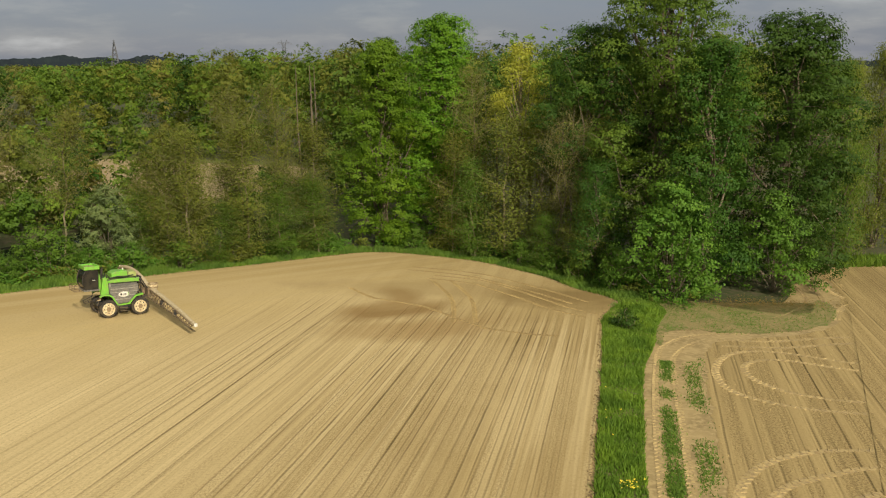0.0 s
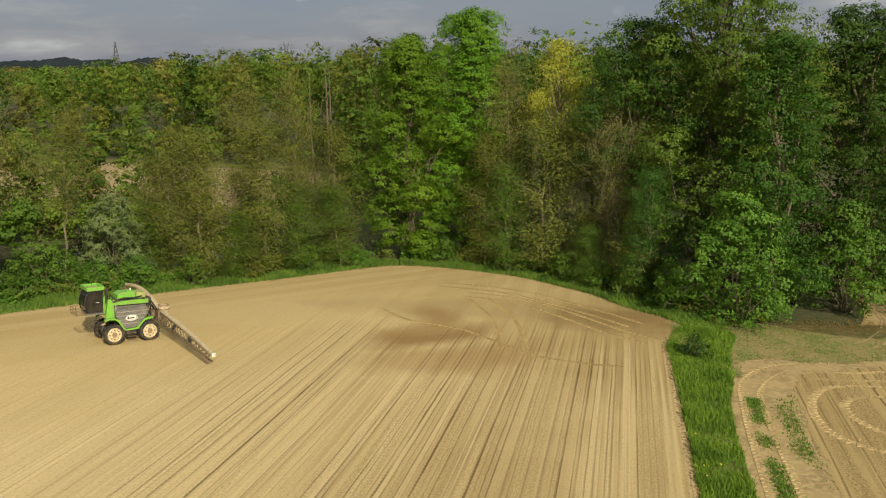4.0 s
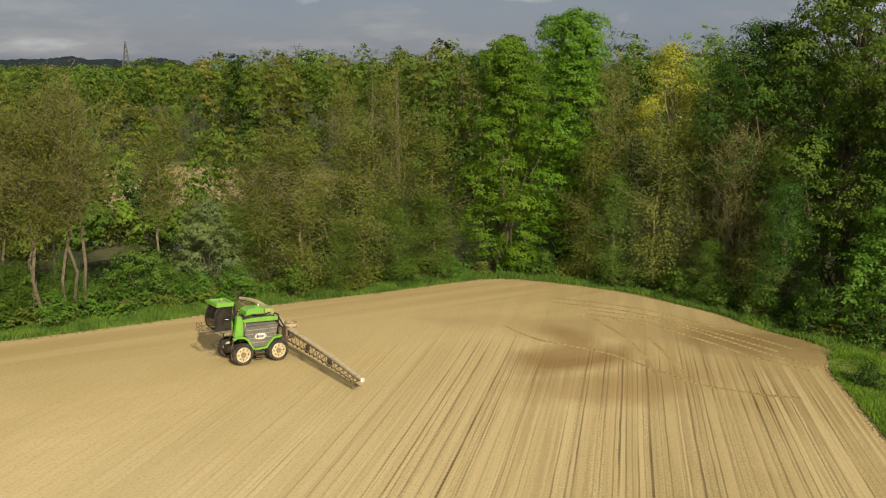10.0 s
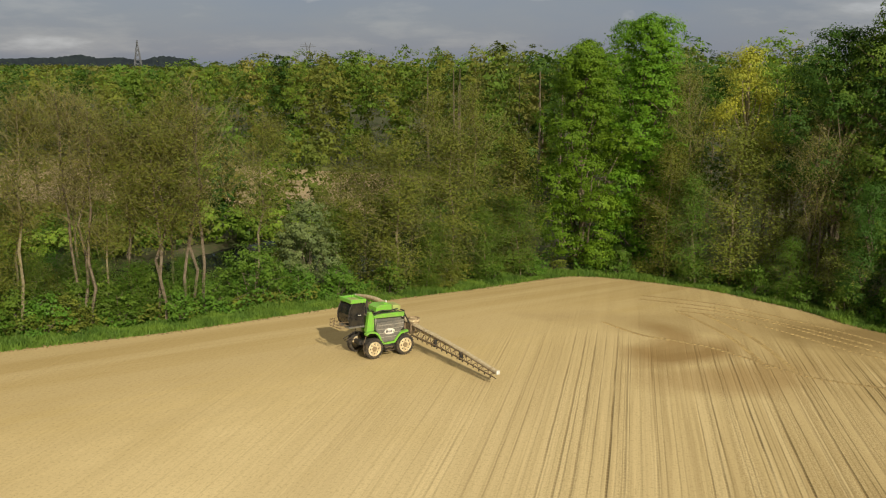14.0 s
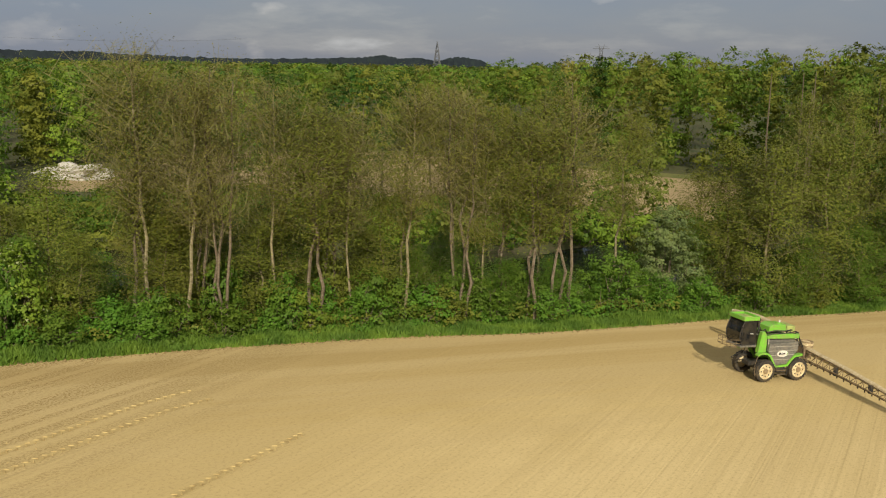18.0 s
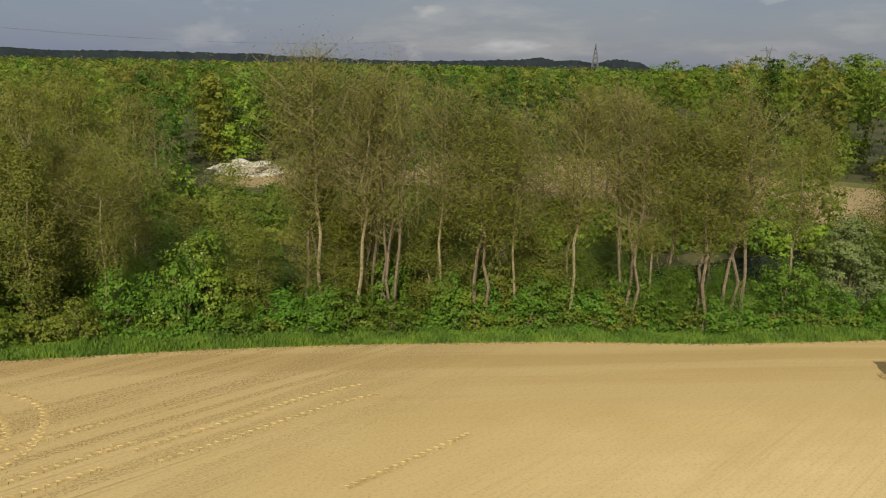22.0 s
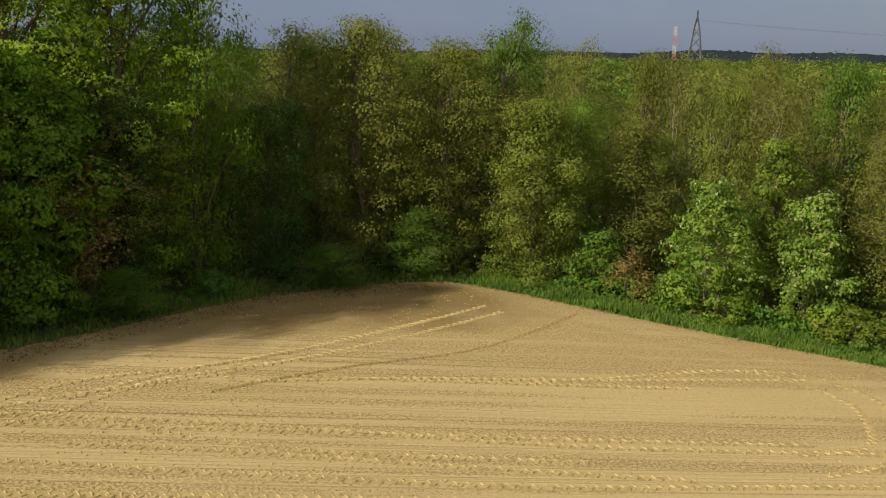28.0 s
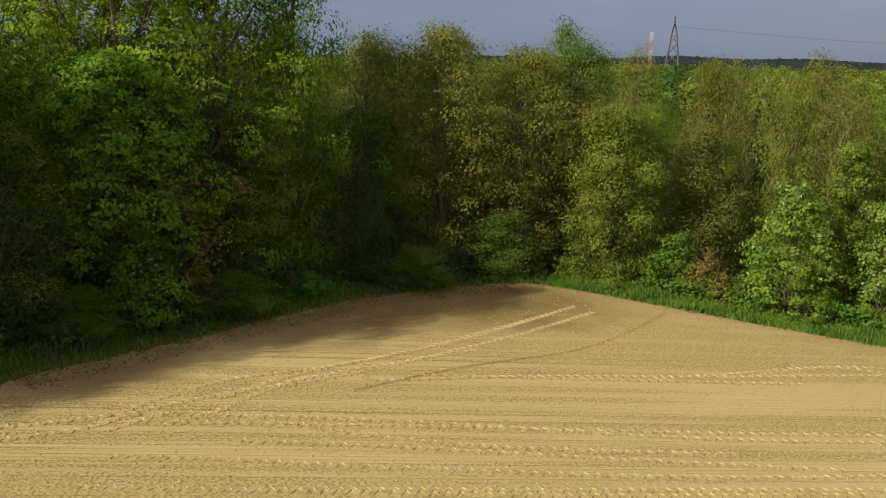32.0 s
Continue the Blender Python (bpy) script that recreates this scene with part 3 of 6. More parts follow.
def leaves(rng, at, out, size, wild=0.5, up=0.3, sides=4):
    """Leaf sprays: small folded blades at the places, turned outwards and by chance."""
    k = len(at)
    nrm = unit(out + rng.normal(0, wild, (k, 3)) + (0, 0, up))
    t = unit(np.cross(nrm, rng.normal(0, 1, (k, 3))))
    b = np.cross(nrm, t)
    s = (size * rng.uniform(0.65, 1.35, k))[:, None]
    fold = nrm * s * 0.14
    if sides == 3:
        return np.stack([at - t * s * 0.55, at + t * s * 0.4 + b * s * 0.45, at + t * s * 0.4 - b * s * 0.45], 1)
    return np.stack([at - t * s * 0.55, at + b * s * 0.36 - fold, at + t * s * 0.55, at - b * s * 0.36 - fold], 1)


def crown_lobes(rng, H, W, low, count, lobe, peak):
    """Middles and radii of the boughs' leaf masses. peak: the height share where the crown is widest."""
    out = []
    for i in range(count):
        h = low + (1 - low) * ((i + rng.uniform(0.2, 0.8)) / count)
        q = (h - low) / (1 - low)
        wide = np.clip(1 - abs(q - peak) / (1.06 - peak if q > peak else peak + 0.45), 0.05, 1) ** 0.45
        a = i * 2.4 + rng.uniform(-0.5, 0.5)
        r = lobe * W * rng.uniform(0.75, 1.25) * (0.6 + 0.4 * wide)
        d = max(0.0, W / 2 * wide - r * 0.6) * (rng.uniform(0.1, 0.5) if i % 4 == 1 else rng.uniform(0.75, 1.15))
        out.append(((np.cos(a) * d, np.sin(a) * d, min(h * H, H - r * 0.75)), r))
    return out


def full_tree(name, seed, H, W, leaf, bark, low=0.12, count=24, lobe=0.17, peak=0.45, clumps=24, per=14, size=0.36, spread=0.36, thick=None, sides=4):
    """A broad-leaved tree with dense boughs: a trunk with limbs, and a crown of leaf sprays in clumps."""
    rng = np.random.default_rng(seed)
    top = new(name)
    lobes = crown_lobes(rng, H, W, low, count, lobe, peak)
    r0 = thick or 0.018 * H
    stem = bend(rng, (0, 0, -0.6), (rng.normal(0, 0.3), rng.normal(0, 0.3), H * 0.86), 7, 0.02 * H)
    wood = [tube(stem, np.linspace(r0, r0 * 0.2, 7), 8)]
    at, out, tint, inner = [], [], [], []
    for (c, r) in lobes:
        k = min(5, max(0, int(c[2] / (H * 0.86) * 6 - 1.2)))
        wood.append(tube(bend(rng, stem[k], c, 4, 0.03 * W), np.linspace(r0 * 0.38, r0 * 0.08, 4), 5))
        dirs = unit(rng.normal(0, 1, (clumps, 3)) + (0, 0, 0.25))
        mids = np.array(c) + dirs * (r * rng.uniform(0.82, 1.08, (clumps, 1))) * (1, 1, 0.85)
        for m in mids[:2 if clumps > 18 else 0]:
            wood.append(tube(bend(rng, c, m, 3, 0.1), (r0 * 0.08, r0 * 0.05, 0.015), 3))
        p = np.repeat(mids, per, 0) + rng.normal(0, spread, (clumps * per, 3)) * (1, 1, 0.5)
        at.append(p)
        out.append(unit(p - np.repeat(mids, per, 0)) * 0.35 + np.repeat(dirs, per, 0) * 0.9)
        tint.append(np.repeat(np.clip(rng.normal(0.5, 0.22, clumps) + rng.normal(0, 0.12), 0, 1), per))
        core = np.array(c) + unit(rng.normal(0, 1, (70, 3))) * r * rng.uniform(0.35, 0.72, (70, 1))
        inner.append(leaves(rng, core, unit(core - np.array(c)), 0.06 * r + 0.14, 0.3, 0.1, sides))
    at, out, tint = np.concatenate(at), np.concatenate(out), np.concatenate(tint)
    keep = at[:, 2] > 0.2
    mesh_part("trunk", faces_mesh("trunk", np.concatenate(wood), 4), bark, top)
    mesh_part("crown", faces_mesh("crown", np.concatenate([leaves(rng, at[keep], out[keep], size, 0.24, 0.2, sides=sides)] + inner), sides, np.concatenate([tint[keep], np.full(70 * count, 0.3)])), leaf, top)
    return top


def thin_tree(name, seed, H, W, leaf, bark, stems=1, low=0.28, limbs=46, twigs=5, per=7, size=0.2, peak=0.4, lean=0.06, spread=0.3, twig=None, thick=None, rise=0.75):
    """A slender tree not yet in full leaf: stems, rising limbs and twigs that show, and scattered small leaves."""
    rng = np.random.default_rng(seed)
    top = new(name)
    r0 = thick or 0.0065 * H + 0.02
    wood, fine, at, out = [], [], [], []
    for j in range(stems):
        foot = np.array((rng.normal(0, 0.5), rng.normal(0, 0.5), -0.6)) if stems > 1 else np.array((0, 0, -0.6))
        h = H * (1 if j == 0 else rng.uniform(0.8, 0.97))
        tip = np.array((rng.normal(0, lean * H), rng.normal(0, lean * H), h))
        stem = bend(rng, foot, tip, 9, 0.012 * H)
        wood.append(tube(stem, r0 * (1 - 0.8 * np.linspace(0, 1, 9) ** 1.6) + 0.005, 6))
        for i in range(limbs // stems):
            q = (i + rng.uniform(0, 1)) / (limbs // stems)
            f = low + (0.98 - low) * q
            base = np.array([np.interp(f * 8, range(9), stem[:, c]) for c in range(3)])
            wide = np.clip(1 - abs(q - peak) / (1.05 - peak if q > peak else peak + 0.3), 0.08, 1) ** 0.7
            a = rng.uniform(0, 2 * np.pi)
            reach = W / 2 * wide * rng.uniform(0.55, 1.15)
            end = base + (np.cos(a) * reach, np.sin(a) * reach, reach * rng.uniform(0.35, 1.1) * rise)
            limb = bend(rng, base, end, 4, 0.05 * reach)
            fine.append(tube(limb, np.linspace(max(0.022, r0 * 0.28 * (1.05 - f)), 0.012, 4), 3))
            for _ in range(twigs):
                s = rng.uniform(0.3, 1.0)
                b0 = limb[0] * (1 - s) + limb[-1] * s
                e = b0 + rng.normal(0, 0.45 + 0.12 * reach, 3) + (0, 0, 0.25)
                fine.append(twig_blade(b0, e))
                if per:
                    k = rng.integers(max(1, per - 3), per + 4)
                    p = b0 + (e - b0) * rng.uniform(0.2, 1.15, (k, 1)) + rng.normal(0, spread, (k, 3))
                    at.append(p)
                    out.append(unit(p - base * (1, 1, 0.97)) + (0, 0, 0.25))
    mesh_part("trunk", faces_mesh("trunk", np.concatenate(wood), 4), bark, top)
    mesh_part("branchwork", faces_mesh("branchwork", np.concatenate(fine), 4), twig or TWIG, top, "fine bare brown branches")
    if at:
        mesh_part("crown", faces_mesh("crown", leaves(rng, np.concatenate(at), np.concatenate(out), size, 0.42, 0.2, 3), 3, np.concatenate([np.full(len(p), np.clip(rng.normal(0.5, 0.25), 0, 1)) for p in at])), leaf, top)
    return top


def bush(name, seed, H, W, leaf, count=9, clumps=16, per=12, size=0.3, spread=0.3, flower=None, share=0.25, bark=None, fine=0.7, more=1.5):
    """A shrub: stems from one foot, and leaf masses down to the ground; flower: blossom sprays among the leaves."""
    rng = np.random.default_rng(seed)
    top = new(name)
    wood, at, out, tint = [], [], [], []
    size, per = size * fine, int(per * more)
    for i in range(count):
        a = i * 2.4 + rng.uniform(-0.4, 0.4)
        q = (i + 0.5) / count
        r = W * rng.uniform(0.17, 0.27)
        h = H * (0.16 + 0.80 * q) - r * 0.5
        d = max(0, W / 2 * (1 - 0.75 * max(0, q - 0.25)) - r * 0.75)
        c = np.array((np.cos(a) * d, np.sin(a) * d, max(h, r * 0.55)))
        wood.append(tube(bend(rng, (rng.normal(0, .2), rng.normal(0, .2), -0.4), c, 4, 0.12), (0.07, 0.05, 0.035, 0.02), 4))
        dirs = unit(rng.normal(0, 1, (clumps, 3)) + (0, 0, 0.35))
        mids = c + dirs * (r * rng.uniform(0.6, 1.12, (clumps, 1)))
        for m in mids[:4]:
            wood.append(tube(np.array((c, m)), (0.02, 0.01), 3))
        p = np.repeat(mids, per, 0) + rng.normal(0, spread * 0.8, (clumps * per, 3)) * (1, 1, 0.6)
        at.append(p)
        out.append(unit(p - np.repeat(mids, per, 0)) * 0.35 + np.repeat(dirs, per, 0) * 0.9)
        tint.append(np.repeat(np.clip(rng.normal(0.5, 0.22, clumps) + rng.normal(0, 0.12), 0, 1), per))
    at, out, tint = np.concatenate(at), np.concatenate(out), np.concatenate(tint)
    at[:, 2] = np.abs(at[:, 2])
    mesh_part("stem", faces_mesh("stem", np.concatenate(wood), 4), bark or BARK, top)
    co = leaves(rng, at, out, size, 0.28, 0.2, sides=3)
    if flower is not None:
        pick = (rng.uniform(0, 1, len(at)) < share) & (at[:, 2] > 0.25 * H)
        mesh_part("blossom", faces_mesh("blossom", co[pick] + out[pick][:, None] * 0.12, 3), flower, top, "creamy white blossom")
        co, tint = co[~pick], tint[~pick]
    mesh_part("crown", faces_mesh("crown", co, 3, tint), leaf, top)
    return top


def plant(proto, x, y, h_scale=1.0, w_scale=1.0, spin=0.0, first=[]):
    """Set a plant on the ground: the first use moves the built one, later ones copy it."""
    m = Matrix.LocRotScale((x, y, gz(x, y)), Euler((0, 0, radians(spin))), (w_scale, w_scale, h_scale))
    if proto.name in first:
        return copy_thing(proto, m)
    first.append(proto.name)
    proto.matrix_basis = m
    return proto


def grown(x, y, H):
    """The height from the ground of a top that stands H above the field's slope."""
    return plane_z(x, y) + H - gz(x, y)


# single trees that stand out
def stand(tree, x, y, label, category="tree", group=""):
    tree.location = (x, y, gz(x, y))
    return tagged(tree, label, category, group)


OAK = "tall oak in fresh bright green leaf at the field corner"
stand(full_tree("oak_tree", 11, grown(-1, 124, 29.3), 13.8, L_OAK, BARK, 0.03, 38, 0.215, 0.5, 60, 28, 0.215, 0.30, sides=3), -1.0, 124.0, OAK)
stand(full_tree("oak_tree", 12, grown(-8.6, 121, 26), 12.0, L_OAK, BARK, 0.0, 34, 0.22, 0.42, 58, 28, 0.215, 0.30, sides=3), -8.2, 121.0, "bright green oak with low boughs over the grass verge")
stand(full_tree("poplar_tree", 13, grown(9, 116, 25.6), 9.0, L_YELLOW, BARK_PALE, 0.56, 18, 0.17, 0.2, 26, 18, 0.2, 0.45, sides=3), 9.0, 116.5, "poplar with yellow young leaves above a bare stem")
stand(full_tree("lime_tree", 14, grown(24, 102, 34), 20.5, L_GREEN, BARK, 0.12, 56, 0.155, 0.45, 42, 28, 0.24, 0.38, sides=3), 24.0, 105.0, "tall green broad-leaved tree behind the shrubs")
stand(full_tree("maple_tree", 29, grown(16.5, 108, 27.5), 14, L_DARK, BARK, 0.35, 28, 0.19, 0.45, 32, 30, 0.22, 0.4, sides=3), 16.8, 109.5, "tall dark green broad-leaved tree behind bare alders")
stand(full_tree("maple_tree", 15, grown(38, 102, 28.5), 16.5, L_DARK, BARK, 0.06, 44, 0.17, 0.45, 42, 28, 0.24, 0.38, sides=3), 37.0, 102.5, "large dark green broad-leaved tree beside the farm track")
stand(full_tree("maple_tree", 16, grown(22, 94, 25.5), 13, L_DARK, BARK, 0.08, 26, 0.19, 0.4, 32, 30, 0.22, 0.42, sides=3), 27.0, 96.5, "dark green broad-leaved tree in the wood's corner")
stand(bush("hornbeam_bush", 17, 12.2, 10.5, L_BUSH, 18, 26, 17, 0.38, 0.4), 22.3, 90.5, "lush green tall shrub at the wood's corner", "bush")
stand(bush("hornbeam_bush", 18, 10.5, 9.0, L_BUSH, 13, 22, 14, 0.38, 0.4), 34.0, 96.0, "lush green tall shrub beside the farm track", "bush")
stand(bush("willow_bush", 19, 9.2, 7.4, L_GREY, 15, 28, 20, 0.27, 0.26), -37.2, 102.2, "grey-green willow shrub at the pond", "bush")
stand(bush("elder_bush", 20, 5.6, 8.0, L_BUSH, 11, 20, 14, 0.3, 0.3), -41.0, 94.6, "bushy green shrub at the wood's edge", "bush")
stand(bush("hazel_bush", 21, 6.9, 7.4, L_LIME, 12, 22, 15, 0.3, 0.3, L_WHITE, 0.05), -77.5, 62.5, "light green flowering shrub at the wood's edge", "bush")
stand(bush("cherry_bush", 22, 9.8, 7.2, L_LIME, 16, 26, 17, 0.3, 0.32, L_WHITE, 0.07), -90.6, 43.8, "light green shrub with white blossom", "bush")
stand(bush("cherry_bush", 23, 9.3, 5.6, L_LIME, 14, 26, 16, 0.3, 0.32, L_WHITE, 0.18), -87.6, 49.6, "shrub with much creamy white blossom", "bush")
stand(full_tree("cherry_tree", 24, 12.3, 4.2, L_LIME, BARK, 0.2, 16, 0.22, 0.4, 22, 22, 0.2, 0.3, sides=3), -91.2, 48.8, "slim light green tree behind blossoming shrubs")
stand(full_tree("birch_tree", 25, 13.5, 7.4, leaf_material("olive birch leaves", (0.15, 0.195, 0.03)), BARK, 0.03, 26, 0.23, 0.42, 30, 40, 0.145, 0.44, sides=3), -100.2, 34.5, "drooping birch in yellow-green young leaf")
stand(bush("elder_bush", 26, 4.6, 4.8, L_GREEN, 9, 18, 14, 0.28, 0.3), -97.8, 38.6, "low green shrub beside the birch", "bush")
stand(bush("thorn_bush", 27, 3.4, 3.8, L_RUST, 8, 14, 10, 0.22, 0.3), -95.2, 39.9, "low brown thorn bush", "bush")
stand(full_tree("oak_tree", 32, grown(-99, -2, 30.5), 15, L_OAK_LIT, BARK, 0.03, 50, 0.18, 0.5, 40, 26, 0.21, 0.34, sides=3), -99.0, -2.0, "tall sunlit oak at the edge of the shaded wood")
stand(full_tree("oak_tree", 33, grown(-100, 4.5, 25.5), 12, L_OAK_LIT, BARK, 0.03, 42, 0.19, 0.5, 36, 24, 0.20, 0.32, sides=3), -100.0, 4.5, "bright green oak among the shaded trees")
stand(full_tree("oak_tree", 34, grown(-93.2, -1, 15.5), 10.5, L_OAK, BARK, 0.03, 40, 0.195, 0.5, 42, 26, 0.2, 0.3, sides=3), -93.2, -1.0, "broad green oak at the shaded wood's edge")
stand(thin_tree("dead_tree", 28, 8.6, 5.6, L_RUST, BARK, 2, 0.2, 50, 5, 9, 0.22, 0.6), -94.0, 3.6, "brown half-dead small tree before dark woods")

# belts of like trees; each proto is copied with its own size and turn
ALDERS = [thin_tree("alder_tree", 40 + i, 17, 7.5, leaf, BARK_PALE if stems == 1 else BARK, stems, low, limbs, 11 if low > 0.2 else 6, per, size, peak, spread=spread, rise=rise, thick=0.10, lean=0.045)
          for i, (leaf, stems, low, limbs, per, size, peak, spread, rise) in enumerate((
              (L_OLIVE, 1, 0.40, 84, 12, 0.115, 0.5, 0.42, 0.9), (L_OLIVE, 2, 0.42, 84, 12, 0.115, 0.55, 0.42, 1.1), (L_BROWN, 1, 0.44, 84, 8, 0.095, 0.6, 0.36, 1.1),
              (L_OLIVE, 1, 0.05, 104, 18, 0.16, 0.4, 0.48, 0.7), (L_BROWN, 3, 0.42, 90, 8, 0.095, 0.6, 0.36, 1.1), (L_GREEN, 1, 0.04, 104, 18, 0.16, 0.4, 0.48, 0.6)))]
BROADS = [full_tree("broadleaf_tree", 60 + i, 17, 9.5, leaf, BARK, 0.03, 26, 0.22, 0.52, 30, 26, 0.165, 0.5, sides=3)
          for i, leaf in enumerate((L_GREEN, L_OLIVE, L_DARK, L_LIME, L_OAK))]
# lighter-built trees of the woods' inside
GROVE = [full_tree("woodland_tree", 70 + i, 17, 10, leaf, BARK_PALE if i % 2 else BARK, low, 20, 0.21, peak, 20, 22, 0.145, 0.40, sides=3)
         for i, (leaf, low, peak) in enumerate(((L_OLIVE_LIT, 0.06, 0.55), (L_TAN, 0.10, 0.6), (L_GREEN, 0.05, 0.5), (L_LIME, 0.06, 0.5), (L_OLIVE_LIT, 0.04, 0.45)))]
SHRUBS = [bush("hazel_bush", 80 + i, 3.2, 4.2, leaf, 9, 14, 12, 0.26, 0.26) for i, leaf in enumerate((L_BUSH, L_GREEN, L_LIME, L_OLIVE))]
ALDER_LABEL = ("slender alder with sparse olive leaves", "twin-stemmed alder with sparse olive leaves", "slender alder tree in brown bud", "leafy olive-green alder at the wood's edge", "twin-stemmed alder tree in brown bud", "leafy mid-green alder at the wood's edge")
BROAD_LABEL = ("mid-green broad-leaved tree in the wood", "olive-green broad-leaved tree in the wood", "dark green broad-leaved tree in the wood", "light green broad-leaved tree in the wood", "bright green oak in the wood")
GROVE_LABEL = ("yellow-olive tree inside the wood, lightened as by sun", "tan-budded tree inside the wood", "mid-green tree inside the wood", "light green tree inside the wood", "broad yellow-olive tree inside the wood, lightened as by sun")
SHRUB_LABEL = ("lush green shrub at the wood's edge", "mid-green shrub at the wood's edge", "light green shrub at the wood's edge", "olive shrub at the wood's edge")


def belt(kind, items):
    """Trees of one kind: proto, place, height above the field's slope, width."""
    protos, labels, group = {"alder": (ALDERS, ALDER_LABEL, "alders along the field"), "broad": (BROADS, BROAD_LABEL, "trees of the wood"), "grove": (GROVE, GROVE_LABEL, "trees inside the wood"), "shrub": (SHRUBS, SHRUB_LABEL, "shrubs along the field")}[kind]
    base_h, base_w = {"alder": (17, 7.5), "broad": (17, 9.5), "grove": (17, 10), "shrub": (3.2, 4.2)}[kind]
    for i, x, y, H, W in items:
        h = grown(x, y, H) if kind != "shrub" else H
        ob = plant(protos[i], x, y, h / base_h, W / base_w, (x * 37 + y * 59) % 360)
        tagged(ob, labels[i], "bush" if kind == "shrub" else "tree", group)


# along the north side, from the oaks to the right-hand corner
belt("alder", [(3, 0.6, 115.5, 15, 8), (5, 3.4, 112.6, 12, 7), (3, 6.8, 111.5, 19.5, 9.5), (4, 13.4, 106.5, 18.4, 8), (0, 17.0, 108.0, 18, 8), (0, 4.0, 118, 21, 8), (3, 11.0, 112.5, 20, 8.5), (5, 10.8, 105.4, 9, 6.5), (3, 15.2, 100.5, 10, 7)])
belt("broad", [(1, 16, 113, 19, 8), (0, 3, 128, 20, 9), (2, 16, 99, 13, 6), (1, 31, 112, 24, 10), (0, 45, 110, 20, 9), (1, 57, 126, 24, 10), (1, 50, 120, 22, 9), (0, 66, 130, 23, 10), (1, 75, 128, 22, 9)])
# from the oaks to the willow
belt("alder", [(3, -16.2, 115, 17.6, 8.4), (5, -15.6, 112.8, 13, 7.6), (3, -22.9, 108.4, 17.4, 9), (3, -28.6, 102.2, 17.2, 8.2), (0, -24, 112, 18, 8), (3, -31.8, 107, 17, 8), (0, -20, 116, 19, 8), (0, -42.7, 102.7, 15.5, 8.5), (5, -19.4, 109.6, 11, 7), (5, -25.6, 104, 10, 6.5)])
# the grove of thin stems
belt("alder", [(4, -45.0, 89.4, 18, 9.8), (1, -49.6, 88.0, 17, 9.3), (2, -53.0, 85.6, 18, 8.1), (0, -56.8, 81.6, 15.4, 8.2), (1, -61.3, 78.2, 16, 8.7), (2, -63.4, 73.2, 16.4, 7.6), (4, -66.0, 70.8, 16.8, 8.1), (2, -70.4, 68.2, 18, 9.5), (1, -72.2, 69.8, 17.5, 8.5),
               (0, -50.5, 84.2, 14, 6.7), (2, -58.8, 77.0, 14.5, 6.7), (4, -68.4, 72.0, 17.5, 8.5), (0, -47.5, 92, 17, 8.5), (1, -46.8, 86.6, 16, 8.5), (4, -52.0, 83.4, 17, 9.2), (2, -55.4, 79.8, 16.5, 8.5), (1, -60.4, 75.2, 15.5, 8.5), (2, -67.8, 68.6, 16.6, 9.2), (0, -64.6, 75.2, 15, 8.5)])
# towards the west corner
belt("alder", [(3, -86.0, 55.5, 13.8, 6.6), (0, -81.4, 58.2, 11.8, 6.2), (3, -78.5, 67, 13, 7), (3, -101.9, 43.5, 14, 7.5), (0, -84, 63, 14.5, 7), (3, -95, 52, 14, 7), (3, -90, 57, 15, 7)])
belt("broad", [(3, -103.5, 39.0, 13.5, 6), (1, -106, 46, 15, 7.5), (0, -97, 58, 14.5, 7), (2, -108, 53, 15, 7), (1, -100, 50, 13.5, 6)])
# the shaded wood on the south-west side
# trees from x -87 eastward are unseen, added and sized to block the sun
belt("broad", [(1, -104.5, 28.4, 15.5, 10), (0, -107, 34, 15.5, 9), (1, -104.0, 21.5, 16.5, 11), (2, -102.0, 15.0, 16.5, 10.5), (4, -100.5, 9.8, 23.5, 8.0), (2, -96.2, 5.4, 17, 9), (2, -93.5, -9.5, 16, 12),
               (2, -88.4, -7.5, 16.5, 11), (1, -87, -16, 17, 12), (2, -80.8, -15.0, 31, 12.5), (2, -83.6, -12.4, 30, 11), (2, -79.0, -17.5, 22, 11), (2, -78, -22, 24, 12), (2, -72.5, -27, 20, 12), (4, -103, -10, 24, 13)])
# two more unseen trees, added farther out to cast shade
belt("broad", [(2, -65, -33, 18, 12), (1, -80, -29, 25, 13)])
# those south of y -15 are unseen, added to keep low sun off
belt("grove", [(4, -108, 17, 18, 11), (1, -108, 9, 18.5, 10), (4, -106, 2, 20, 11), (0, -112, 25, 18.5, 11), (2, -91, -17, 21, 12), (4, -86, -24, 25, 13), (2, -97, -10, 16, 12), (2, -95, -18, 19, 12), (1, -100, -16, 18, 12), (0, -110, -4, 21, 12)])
# olive alders swapped for the darker green kind, to put shade into their colour
belt("alder", [(5, -101.8, 25.4, 7, 8.5), (5, -99.0, 19, 4, 7), (5, -93.4, 5.5, 4, 6.5), (5, -89.8, -3.0, 4, 7), (5, -82, -13.5, 6, 8)])
belt("shrub", [(0, -4, 117.6, 3, 4), (1, 3.5, 113.2, 3, 4), (1, 8.5, 107.6, 3.4, 4), (1, 12.3, 103.3, 3.2, 4), (1, 14.8, 99, 4, 4.5), (0, 17.4, 95, 5, 5), (0, -14.6, 113.3, 2.6, 4), (1, -19, 110, 3, 4), (3, -24, 105.3, 3, 4), (1, -29, 101, 3.4, 4.4), (0, -33.6, 98.2, 3.4, 4.6), (0, -37, 96.8, 3, 4)])
